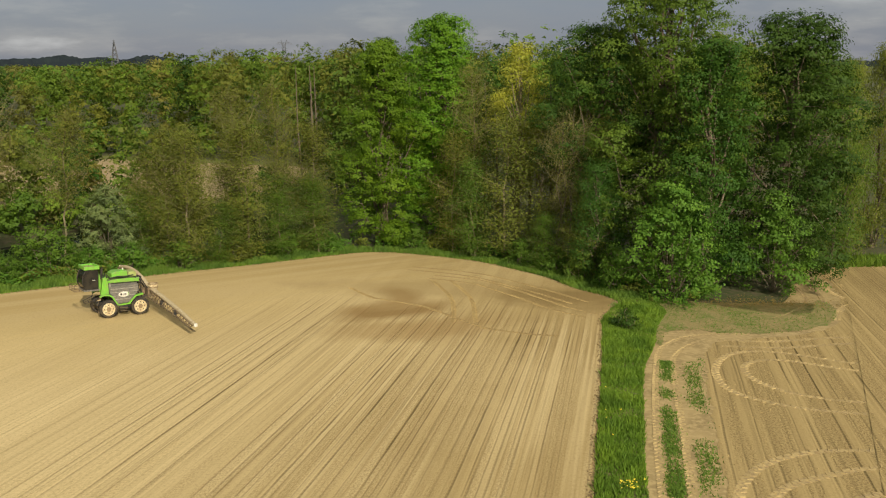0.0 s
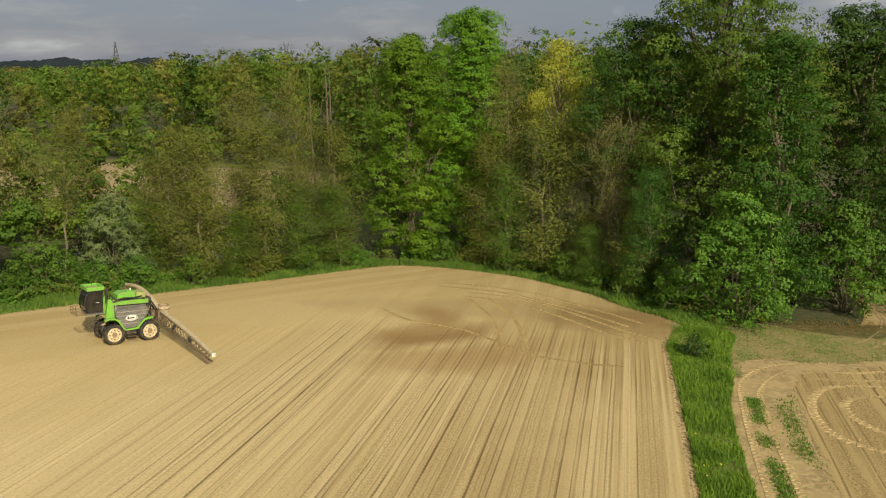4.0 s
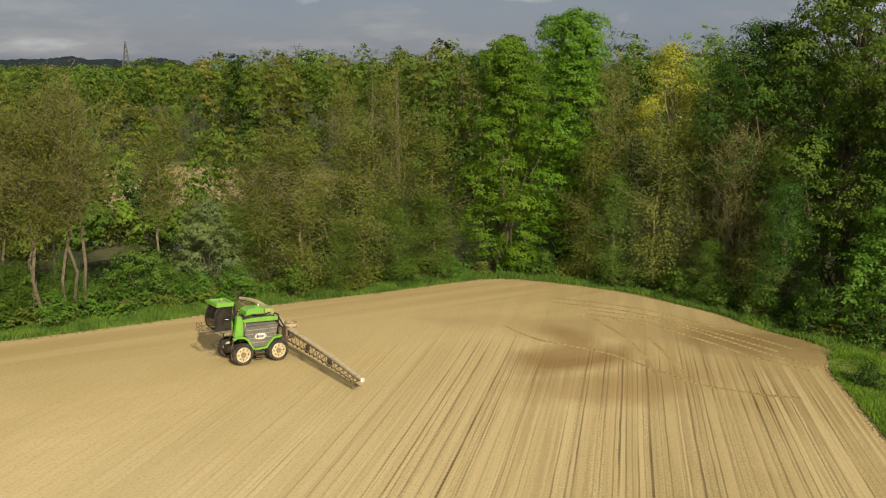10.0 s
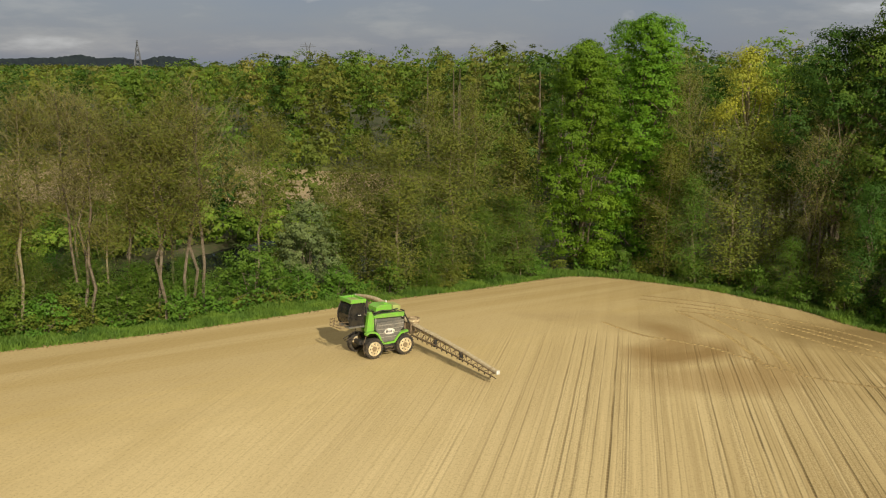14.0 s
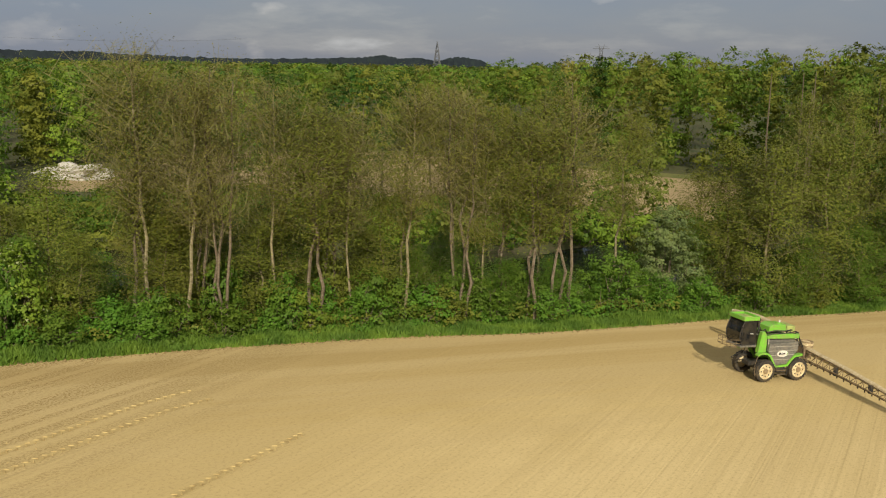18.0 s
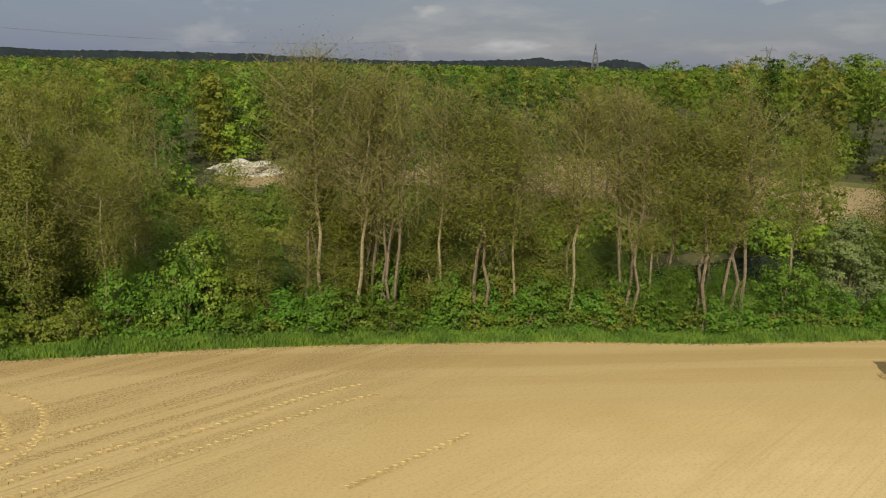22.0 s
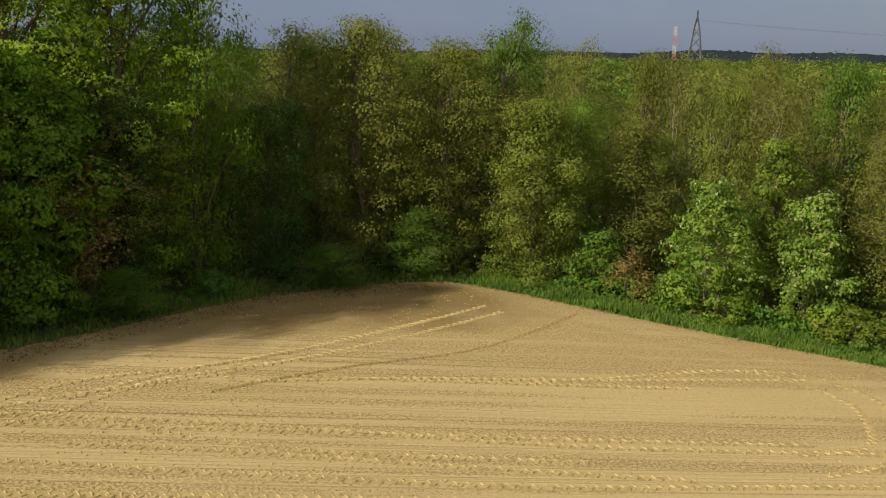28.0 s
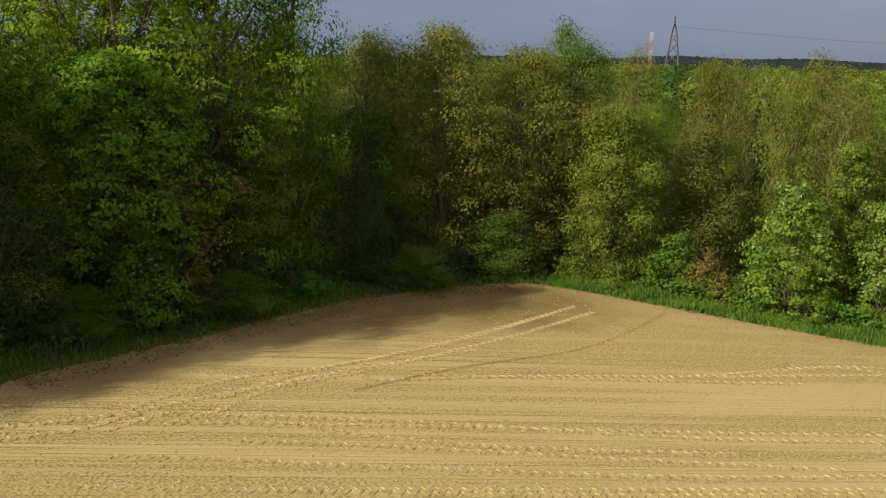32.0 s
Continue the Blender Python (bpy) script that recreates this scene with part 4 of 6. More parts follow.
belt("shrub", [(0, -45.6, 86.5, 2.8, 4.6), (1, -49.6, 84.2, 3, 4.6), (0, -53.8, 80.6, 3.4, 5), (0, -57.6, 77.4, 3.6, 5), (2, -61.8, 74.6, 3.2, 4.6), (1, -65.4, 69.6, 2.6, 4.4), (0, -69.4, 65.6, 2.6, 4.4), (1, -73.4, 61.8, 2.6, 4.2), (3, -80.4, 54.4, 3.0, 4.2), (2, -84.0, 50.4, 2.4, 4), (1, -93.4, 42.0, 2.2, 3.6)])
belt("shrub", [(1, -102.6, 25.5, 2.4, 4), (0, -97.2, 10.5, 1.8, 3.4), (1, -92, 2.2, 2.0, 3.6), (0, -88.6, -4, 2.0, 3.6)])

# low growth between the stems of the grove
rng = np.random.default_rng(30)
for s in np.arange(-76, -26, 2.0):
    x, y = EDGE_O + EDGE_U * (s + rng.uniform(-1, 1)) + EDGE_N * rng.uniform(3.4, 6.8)
    belt("shrub", [((0, 1, 3, 1)[int(rng.integers(0, 4))], x, y, rng.uniform(2.6, 5.8), rng.uniform(3.8, 5.6))])

for s in np.arange(-75, -27, 4.2):
    x, y = EDGE_O + EDGE_U * (s + rng.uniform(-1.5, 1.5)) + EDGE_N * rng.uniform(5.5, 9.0)
    belt("alder", [((3, 5)[int(rng.integers(0, 2))], x, y, rng.uniform(6.5, 10.0), rng.uniform(5, 6.8))])

# second rows behind the edge, down to the pond
rng = np.random.default_rng(31)
for s in np.arange(-98, 12, 5.4):
    gap = -36 < s < -14 or -73 < s < -61       # here the far field, the chalk and the water show
    for lo, hi in ((6.5, 10.5), (11, 16)):
        x, y = EDGE_O + EDGE_U * (s + rng.uniform(-1.8, 1.8)) + EDGE_N * rng.uniform(lo, hi)
        if gap:
            belt("shrub", [(int(rng.integers(0, 2)), x, y, rng.uniform(2.2, 3.6), rng.uniform(4.5, 6))])
        elif rng.uniform() < 0.62:
            belt("alder", [((3, 5, 0, 3)[int(rng.integers(0, 4))], x, y, rng.uniform(9, 14), rng.uniform(6, 8))])
        else:
            belt("shrub", [((0, 1, 3, 1)[int(rng.integers(0, 4))], x, y, rng.uniform(3.8, 6.5), rng.uniform(4.5, 6.5))])

# lower trees and scrub between the grove and the pond where it bends away
for s in np.arange(-96, -20, 4.6):
    for n in np.arange(17.5, 17.5 + float(bank_shift(s)) - 2, 5.0):
        x, y = EDGE_O + EDGE_U * (s + rng.uniform(-1.8, 1.8)) + EDGE_N * (n + rng.uniform(-1.5, 1.5))
        if rng.uniform() < 0.4:
            belt("alder", [((3, 5)[int(rng.integers(0, 2))], x, y, rng.uniform(6.0, 8.4), rng.uniform(6, 8))])
        else:
            belt("shrub", [((0, 1, 3, 1)[int(rng.integers(0, 4))], x, y, rng.uniform(4.0, 6.5), rng.uniform(5, 7))])

# ---- woods beyond, undergrowth, grass ----
def masses(rng, px, py, H, W, n, size, sides, low=0.14, top_heavy=0.5, fill=8):
    """Leaf sprays of many crowns at once, each a ragged egg of a few boughs."""
    k = len(px)
    lobes = 7
    base = ground_z(px, py)
    a = rng.uniform(0, 2 * np.pi, (k, lobes))
    q = (np.arange(lobes) + 0.5) / lobes * np.ones((k, 1))
    wide = np.clip(1 - np.abs(q - 0.45) / 0.62, 0.1, 1) ** 0.6
    d = W[:, None] * 0.30 * wide * rng.uniform(0.7, 1.2, (k, lobes))
    rad = W[:, None] * rng.uniform(0.18, 0.32, (k, lobes))
    cz = np.minimum(H[:, None] * (low + (0.95 - low) * q), H[:, None] - rad * 0.95)
    c = np.stack([px[:, None] + np.cos(a) * d, py[:, None] + np.sin(a) * d, base[:, None] + cz], -1)
    tuft = 9
    m = n // tuft
    pick = rng.integers(0, lobes, (k, m))
    cc = np.take_along_axis(c, pick[..., None].repeat(3, -1), 1)
    dirs = unit(rng.normal(0, 1, (k, m, 3)) + (0, 0, top_heavy))
    r = np.take_along_axis(rad, pick, 1)[..., None] * rng.uniform(0.75, 1.05, (k, m, 1))
    mids = cc + dirs * r
    at = mids[:, :, None] + rng.normal(0, size * 0.85, (k, m, tuft, 3)) * (1, 1, 0.45)
    at[..., 2] = np.maximum(at[..., 2], base[:, None, None] + 0.3)
    out = np.repeat(dirs[:, :, None], tuft, 2)
    tint = np.clip(rng.uniform(-0.15, 1.15, (k, 1)) + rng.normal(0, 0.12, (k, m)), 0, 1)
    # larger leaves inside the boughs close the gaps
    way = unit(rng.normal(0, 1, (k, lobes, fill, 3)) + (0, 0, 0.3))
    heart = (c[:, :, None] + way * rad[:, :, None, None] * rng.uniform(0.4, 0.68, (k, lobes, fill, 1))).reshape(-1, 3)
    bulk = leaves(rng, heart, way.reshape(-1, 3), size * 1.35, 0.3, 0.1, sides)
    return np.concatenate([leaves(rng, at.reshape(-1, 3), out.reshape(-1, 3), size, 0.22, 0.2, sides), bulk]), np.concatenate([np.repeat(tint.ravel(), tuft), np.full(len(heart), 0.25)])


def wood_place(rng, ring, step, reach):
    """Jittered places for trees between two distances from the field's middle, only where woods grow."""
    lo, hi = ring
    g = np.arange(-hi, hi, step)
    x, y = np.meshgrid(g - 40, g + 40)
    x, y = (x + rng.uniform(-0.45, 0.45, x.shape) * step).ravel(), (y + rng.uniform(-0.45, 0.45, y.shape) * step).ravel()
    r = np.hypot(x + 40, y - 40)
    ang = np.degrees(np.arctan2(-(x + 25), y - 8))
    ok = (r > lo) & (r < hi) & (ang > (-29 if hi < 300 else 2)) & (ang < (118 if hi < 160 else 100 if hi < 300 else 82))
    for poly in (FAR_FIELD, RIGHT_FIELD):
        ok &= ~inside(poly, x, y)
    ok &= pond_depth(x, y) < 0.05
    n, s = behind(x, y)
    ok &= ~((n < 7) & (n > -6) & (s > -106) & (s < 30))
    ok &= ~((n > -4) & (n < 62) & (s > -80) & (s < 30))
    ok &= ~((n > 55) & (n < 128) & (np.abs(s + 66) < 10))
    ring_far = field_line[::4]
    near = np.array([np.min(np.hypot(ring_far[:, 0] - u, ring_far[:, 1] - v)) if rr < 130 else 99 for u, v, rr in zip(x, y, r)])
    ok &= ~inside(field_line, x, y) & (near > reach)
    ok &= ~((x > 8) & (y < 100))
    return x[ok], y[ok]


WOOD_MIX = ((L_OLIVE, 0.34, "olive-green"), (L_GREEN, 0.30, "mid-green"), (L_LIME, 0.15, "light green"), (L_BROWN, 0.09, "brownish"), (L_DARK, 0.12, "dark green"))


def canopy_top(x, y, rng):
    """Height of the woods' roof above the camera's zero level: low in the west, high in the north and south-west."""
    ang = np.degrees(np.arctan2(-(x + 25), y - 8))
    r = np.hypot(x + 25, y - 8)
    top = np.interp(ang, (-34, -6, 0, 6, 14, 18, 30, 45, 55, 62, 70, 78, 86, 122), (21, 22.3, 23, 22.8, 20.4, 18, 16.8, 16.2, 16.4, 16.6, 16.8, 17.4, 17.6, 18.5))
    far = smooth01((r - 220) / 250)
    return top * (1 - far) + 15.8 * far + np.clip(rng.normal(0, 1, x.shape), -1.6, 1.1) * (1.7 - 0.8 * far)


def woods(px, py, hh, ww, n, size, sides, rng, words, low=0.14, fill=8):
    mix = rng.uniform(0, 1, len(px))
    lo = 0.0
    for leaf, share, word in WOOD_MIX:
        sel = (mix >= lo) & (mix < lo + share)
        lo += share
        if sel.any():
            co, tint = masses(rng, px[sel], py[sel], hh[sel], ww[sel], n, size, sides, low, fill=fill)
            tagged(mesh_part("woods", faces_mesh("woods", co, sides, tint), leaf), word + words, "woods", kind="stuff")


# the rows next to the west and south-west edges are single trees
rng = np.random.default_rng(52)
px, py = wood_place(rng, (40, 150), 6.7, 5.0)
ang = np.degrees(np.arctan2(-(px + 25), py - 8))
gap = np.array([np.min(np.hypot(field_line[::4, 0] - u, field_line[::4, 1] - v)) for u, v in zip(px, py)])
NEAR_WOOD = (ang > 40) & (ang < 108) & (gap < 44)
tops = canopy_top(px, py, rng)
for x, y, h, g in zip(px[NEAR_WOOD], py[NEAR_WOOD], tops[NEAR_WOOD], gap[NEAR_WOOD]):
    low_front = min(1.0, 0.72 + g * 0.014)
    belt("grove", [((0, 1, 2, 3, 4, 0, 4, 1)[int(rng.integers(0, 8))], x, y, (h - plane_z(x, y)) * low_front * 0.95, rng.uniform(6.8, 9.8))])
BACK = spline([(-22, 158), (-24, 190), (-30, 216), (-52, 224), (-118, 243), (-168, 218), (-158, 170)], 4.0)
near_taken = np.column_stack([px[NEAR_WOOD], py[NEAR_WOOD]])
for ring, step, reach, n, size, low, (w0, w1) in (((40, 150), 8.0, 8.0, 1150, 0.36, 0.32, (8, 12)), ((150, 260), 9.2, 0, 600, 0.5, 0.45, (9.5, 14)), ((260, 480), 13.0, 0, 200, 0.95, 0.6, (14, 18)), ((480, 1400), 25.0, 0, 36, 2.7, 0.68, (25, 31))):
    rng = np.random.default_rng(int(ring[0]))
    px, py = wood_place(rng, ring, step, reach)
    if ring[0] < 100:
        free = np.array([np.min(np.hypot(near_taken[:, 0] - u, near_taken[:, 1] - v)) > 6 for u, v in zip(px, py)])
        px, py = px[free], py[free]
    hh, ww = np.maximum(canopy_top(px, py, rng) - ground_z(px, py), 7), rng.uniform(w0, w1, len(px))
    face = np.array([np.min(np.hypot(BACK[:, 0] - u, BACK[:, 1] - v)) < 24 for u, v in zip(px, py)]) if ring[1] < 300 else np.zeros(len(px), bool)
    woods(px[~face], py[~face], hh[~face], ww[~face], n, size, 3, rng, " crowns of the woods beyond the field", low, 8 if ring[1] < 300 else 2)
    if ring[0] < 100:
        wood = []
        for x, y, h in zip(px, py, hh):
            z = gz(x, y)
            wood.append(tube(bend(rng, (x, y, z - 0.5), (x + rng.normal(0, .4), y + rng.normal(0, .4), z + h * 0.8), 3, 0.2), (0.22, 0.15, 0.05), 4))
        tagged(mesh_part("woods", faces_mesh("woods", np.concatenate(wood), 4), BARK), "grey-brown stems of the woods", "woods", kind="stuff")
rng = np.random.default_rng(64)
back_line = spline([(-22, 158), (-24, 190), (-30, 216), (-52, 224), (-118, 243), (-168, 218), (-158, 170)], 1.0)
px, py, hh = [], [], []
for off in (3.5, 10.5, 18):
    i = np.arange(int(rng.integers(0, 4)), len(back_line) - 1, 6)
    d = unit(back_line[i + 1] - back_line[i])
    q = back_line[i] + np.stack([d[:, 1], -d[:, 0]], 1) * off + rng.normal(0, 1.3, (len(i), 2))
    px, py = np.append(px, q[:, 0]), np.append(py, q[:, 1])
hh = canopy_top(px, py, rng) + 3.6 - rng.uniform(0, 3.5, len(px))
woods(px, py, hh, rng.uniform(8, 12.5, len(px)), 1000, 0.62, 3, rng, " trees standing behind the far field", 0.06)
d = unit(np.gradient(back_line, axis=0))
inward = back_line - np.stack([d[:, 1], -d[:, 0]], 1) * (6.5 + 1.2 * np.sin(np.arange(len(back_line)) * 0.11))[:, None]
band = [np.column_stack([q, np.full(len(q), -3.47)]) for q in (back_line, inward)]
tagged(mesh_part("grass_margin", faces_mesh("grass_margin", np.stack([band[0][:-1], band[1][:-1], band[1][1:], band[0][1:]], 1).reshape(-1, 3), 4), GRASS_FLOOR), "green grass margin behind the far field", "grass", kind="structure")
# scrub on the far bank of the pond, lower where the far field shows over it
rng = np.random.default_rng(9)
ss, nn = np.meshgrid(np.arange(-112, 30, 4.6), np.arange(40, 66, 4.4))
ss, nn = (ss + rng.uniform(-2, 2, ss.shape)).ravel(), (nn + rng.uniform(-2, 2, nn.shape)).ravel()
px, py = EDGE_O[0] + EDGE_U[0] * ss + EDGE_N[0] * nn, EDGE_O[1] + EDGE_U[1] * ss + EDGE_N[1] * nn
px, py = px + EDGE_N[0] * bank_shift(ss), py + EDGE_N[1] * bank_shift(ss)
hh = np.where(nn < 46, rng.uniform(4, 6.5, ss.shape), rng.uniform(7, 11, ss.shape))
hh = np.where((ss > -62) & (ss < -15), rng.uniform(3, 5.5, ss.shape), hh)
hh = np.where((ss > -15) & (nn >= 45), rng.uniform(10.5, 15, ss.shape), hh)
hh = np.where((np.abs(ss - 19.5) < 4.5) & (nn > 43), 2.0, hh)
hh = np.where((np.abs(ss + 66) < 7), rng.uniform(3.2, 4.6, ss.shape), hh)
ok = ~inside(FAR_FIELD, px, py) & (hh > 2.1)
woods(px[ok], py[ok], hh[ok], rng.uniform(5, 8, ok.sum()), 650, 0.46, 3, rng, " scrub on the pond's far bank")


def along(line, rng, count, lo, hi, start=0.0, end=1.0):
    """Chance places beside a line of the plan, lo to hi metres to its outer side."""
    p = line[int(start * (len(line) - 1)):int(end * (len(line) - 1)) + 1]
    i = rng.integers(0, len(p) - 1, count)
    d = unit(p[i + 1] - p[i])
    out = np.stack([-d[:, 1], d[:, 0]], 1)
    return p[i] + (p[i + 1] - p[i]) * rng.uniform(0, 1, (count, 1)) - out * -rng.uniform(lo, hi, (count, 1))


def blades(rng, pos, height, width, lean=0.35):
    """Grass blades: narrow upright triangles."""
    k = len(pos)
    z = ground_z(pos[:, 0], pos[:, 1])
    foot = np.stack([pos[:, 0], pos[:, 1], z - 0.05], 1)
    a = rng.uniform(0, 2 * np.pi, k)
    side = np.stack([np.cos(a), np.sin(a), 0 * a], 1) * (width * rng.uniform(0.6, 1.4, k))[:, None]
    h = height * rng.uniform(0.5, 1.3, k)
    tip = foot + np.stack([rng.normal(0, lean, k) * h, rng.normal(0, lean, k) * h, h], 1)
    return np.stack([foot - side, foot + side, tip], 1)
rng = np.random.default_rng(77)
edge_line = spline([(17.5, 87.5)] + FIELD[6:32], 1.0)[::-1]


def patchy(pos, scale, seed, lo, hi):
    """0 to 1 by soft patches in the plan."""
    v = np.array([noise.noise((u * scale, w * scale, seed)) for u, w in pos])
    return np.clip((v - lo) / (hi - lo), 0, 1)


def thin_south_west(pos):
    """Little grows in the deep shade along the south-west side."""
    shade = (pos[:, 0] < -76) & (pos[:, 1] < 26 + (pos[:, 0] + 100) * 0.6)
    return pos[~shade | (rng.uniform(0, 1, len(pos)) < 0.22)]


verge = thin_south_west(along(edge_line, rng, 110000, -0.3, 4.0))
tall = 0.2 + 0.42 * patchy(verge, 0.3, 1.0, -0.5, 0.6)
tagged(mesh_part("grass", faces_mesh("grass", blades(rng, verge, tall, 0.075), 3, patchy(verge, 0.5, 8.0, -0.5, 0.5)), L_VERGE), "green grass verge along the wood's edge", "grass", kind="stuff")
under = thin_south_west(along(edge_line, rng, 60000, 2.6, 10.0))
uz = ground_z(under[:, 0], under[:, 1])
lift = rng.uniform(0.05, 1, len(under)) ** 0.7 * (0.3 + 1.9 * patchy(under, 0.3, 3.0, -0.5, 0.7))
co = leaves(rng, np.stack([under[:, 0], under[:, 1], uz + lift], 1), np.tile((0.1, -0.4, 0.8), (len(under), 1)), 0.26, 0.5, 0.3, 3)
pick = patchy(under, 0.25, 5.0, -0.1, 0.1) > 0.5
hue = patchy(under, 0.8, 6.0, -0.5, 0.5)
tagged(mesh_part("undergrowth", faces_mesh("undergrowth", co[pick], 3, hue[pick]), L_BUSH), "low green brambles and nettles under the trees", "undergrowth", kind="stuff")
tagged(mesh_part("undergrowth", faces_mesh("undergrowth", co[~pick], 3, hue[~pick]), L_OLIVE), "olive brambles under the trees", "undergrowth", kind="stuff")

# the strip between the fields, the farm track and its verges
strip_ring = spline(STRIP, 1.0, True)
sheet("grass_strip", strip_ring, GRASS_FLOOR, 0.008, "green grass strip between the two fields", "grass")
junction_line = spline(JUNCTION, 0.5, True)
sheet("grass_junction", junction_line + rng.normal(0, 0.14, junction_line.shape), GRASS_DRY, 0.014, "short yellowish grass where the farm track turns", "grass")
TRACK_RING = [(6.8, 22), (10.0, 43.7), (11.7, 53.5), (14.3, 67), (17.6, 76), (21.2, 80.6), (30, 87), (34, 92), (37, 100), (38.5, 112), (50, 114), (47, 110), (44, 104), (42.8, 99.7), (39.7, 89.7), (35.7, 81.0), (31.0, 76.9), (26.1, 74.8), (22.5, 72.6), (20.5, 66.6), (18.1, 55.3), (15.7, 43.5), (11, 22)]
sheet("farm_track", spline(TRACK_RING, 1.0, True), TRACK, -0.02, "bare earth farm track round the wood's corner", "track")
sx = np.stack([rng.uniform(4, 22, 150000), rng.uniform(40, 92, 150000)], 1)
sx = sx[inside(strip_ring, sx[:, 0], sx[:, 1])]
tall = 0.16 + 0.34 * patchy(sx, 0.35, 2.0, -0.5, 0.6)
tagged(mesh_part("grass", faces_mesh("grass", blades(rng, sx, tall, 0.06), 3, patchy(sx, 0.6, 4.0, -0.5, 0.5)), L_GRASS), "tall rough grass between the two fields", "grass", kind="stuff")
middle = along(spline([(12.1, 43.7), (14.0, 53.5), (15.5, 61.3), (16.9, 68.3)], 1.0), rng, 7000, -0.4, 0.4)
side = along(spline([(13.9, 43.7), (15.9, 54.5), (17.6, 63), (19.2, 69.5)], 1.0), rng, 3500, -0.6, 0.5)
bend_in = np.stack([rng.uniform(15, 38, 15000), rng.uniform(73, 92, 15000)], 1)
bend_in = bend_in[inside(spline(JUNCTION, 1.0, True), bend_in[:, 0], bend_in[:, 1])]
weeds = np.concatenate([middle, side, bend_in])
weeds = weeds + rng.normal(0, 0.16, weeds.shape)
weeds = weeds[patchy(weeds, 0.35, 7.0, -0.6, 0.3) > rng.uniform(0.1, 1, len(weeds))]
tagged(mesh_part("grass", faces_mesh("grass", blades(rng, weeds, 0.16, 0.06), 3, rng.uniform(0, 1, len(weeds))), L_VERGE), "short weeds on the farm track", "grass", kind="stuff")
far_verge = np.stack([rng.uniform(42, 110, 26000), rng.uniform(110, 122, 26000)], 1)
far_verge = far_verge[(far_verge[:, 1] > 112 + (far_verge[:, 0] - 53) * 0.12) & (far_verge[:, 1] < 119 + (far_verge[:, 0] - 53) * 0.12)]
tagged(mesh_part("grass", faces_mesh("grass", blades(rng, far_verge, 0.6, 0.09), 3, rng.uniform(0, 1, len(far_verge))), L_GRASS), "tall grass behind the brown field", "grass", kind="stuff")
litter = np.stack([rng.normal(31, 4.0, 1800), rng.normal(89.8, 1.3, 1800)], 1)
lz = ground_z(litter[:, 0], litter[:, 1]) + 0.05 + 0.25 * rng.uniform(0, 1, len(litter)) ** 2
tagged(mesh_part("leaf_litter", faces_mesh("leaf_litter", leaves(rng, np.column_stack([litter, lz]), np.tile((0, 0, 1.0), (len(litter), 1)), 0.12, 0.5, 0.5, 3), 3, rng.uniform(0, 1, len(litter))), L_RUST), "rusty dead leaves beside the farm track", "leaf litter", kind="stuff")
fallen = along(spline([(-99.5, 25.5), (-96.2, 13.5), (-91.4, 6.5), (-87, 0), (-83, -6)], 1.0), rng, 5200, -3.0, 2.2)
fz = ground_z(fallen[:, 0], fallen[:, 1]) + 0.03 + 0.12 * rng.uniform(0, 1, len(fallen)) ** 2
tagged(mesh_part("leaf_litter", faces_mesh("leaf_litter", leaves(rng, np.column_stack([fallen, fz]), np.tile((0, 0, 1.0), (len(fallen), 1)), 0.11, 0.5, 0.5, 3), 3, rng.uniform(0, 1, len(fallen))), material("dark dead leaves", (0.13, 0.085, 0.045), 0.9, (0.08, 0.055, 0.03), 1.0)), "dark dead leaves along the shaded wood's edge", "leaf litter", kind="stuff")
yellow = np.concatenate([np.stack([rng.normal(9.9, 0.3, 24), rng.normal(44.2, 0.25, 24)], 1), np.stack([rng.normal(10.9, 0.7, 5), rng.normal(53.0, 3.0, 5)], 1)])
yz = ground_z(yellow[:, 0], yellow[:, 1]) + rng.uniform(0.35, 0.6, len(yellow))
tagged(mesh_part("flowers", faces_mesh("flowers", leaves(rng, np.column_stack([yellow, yz]), np.tile((0, -0.3, 1.0), (len(yellow), 1)), 0.13, 0.3, 0.5), 4), material("yellow petals", (0.75, 0.6, 0.04), 0.7, (0.6, 0.5, 0.05), 3.0)), "yellow dandelion flowers in the grass strip", "flowers", kind="stuff")
clump = bush("nettle_bush", 91, 1.7, 2.6, L_DARK, 7, 12, 10, 0.2, 0.2)
stand(clump, 15.6, 78.6, "dark green nettle clump on the grass strip", "bush")

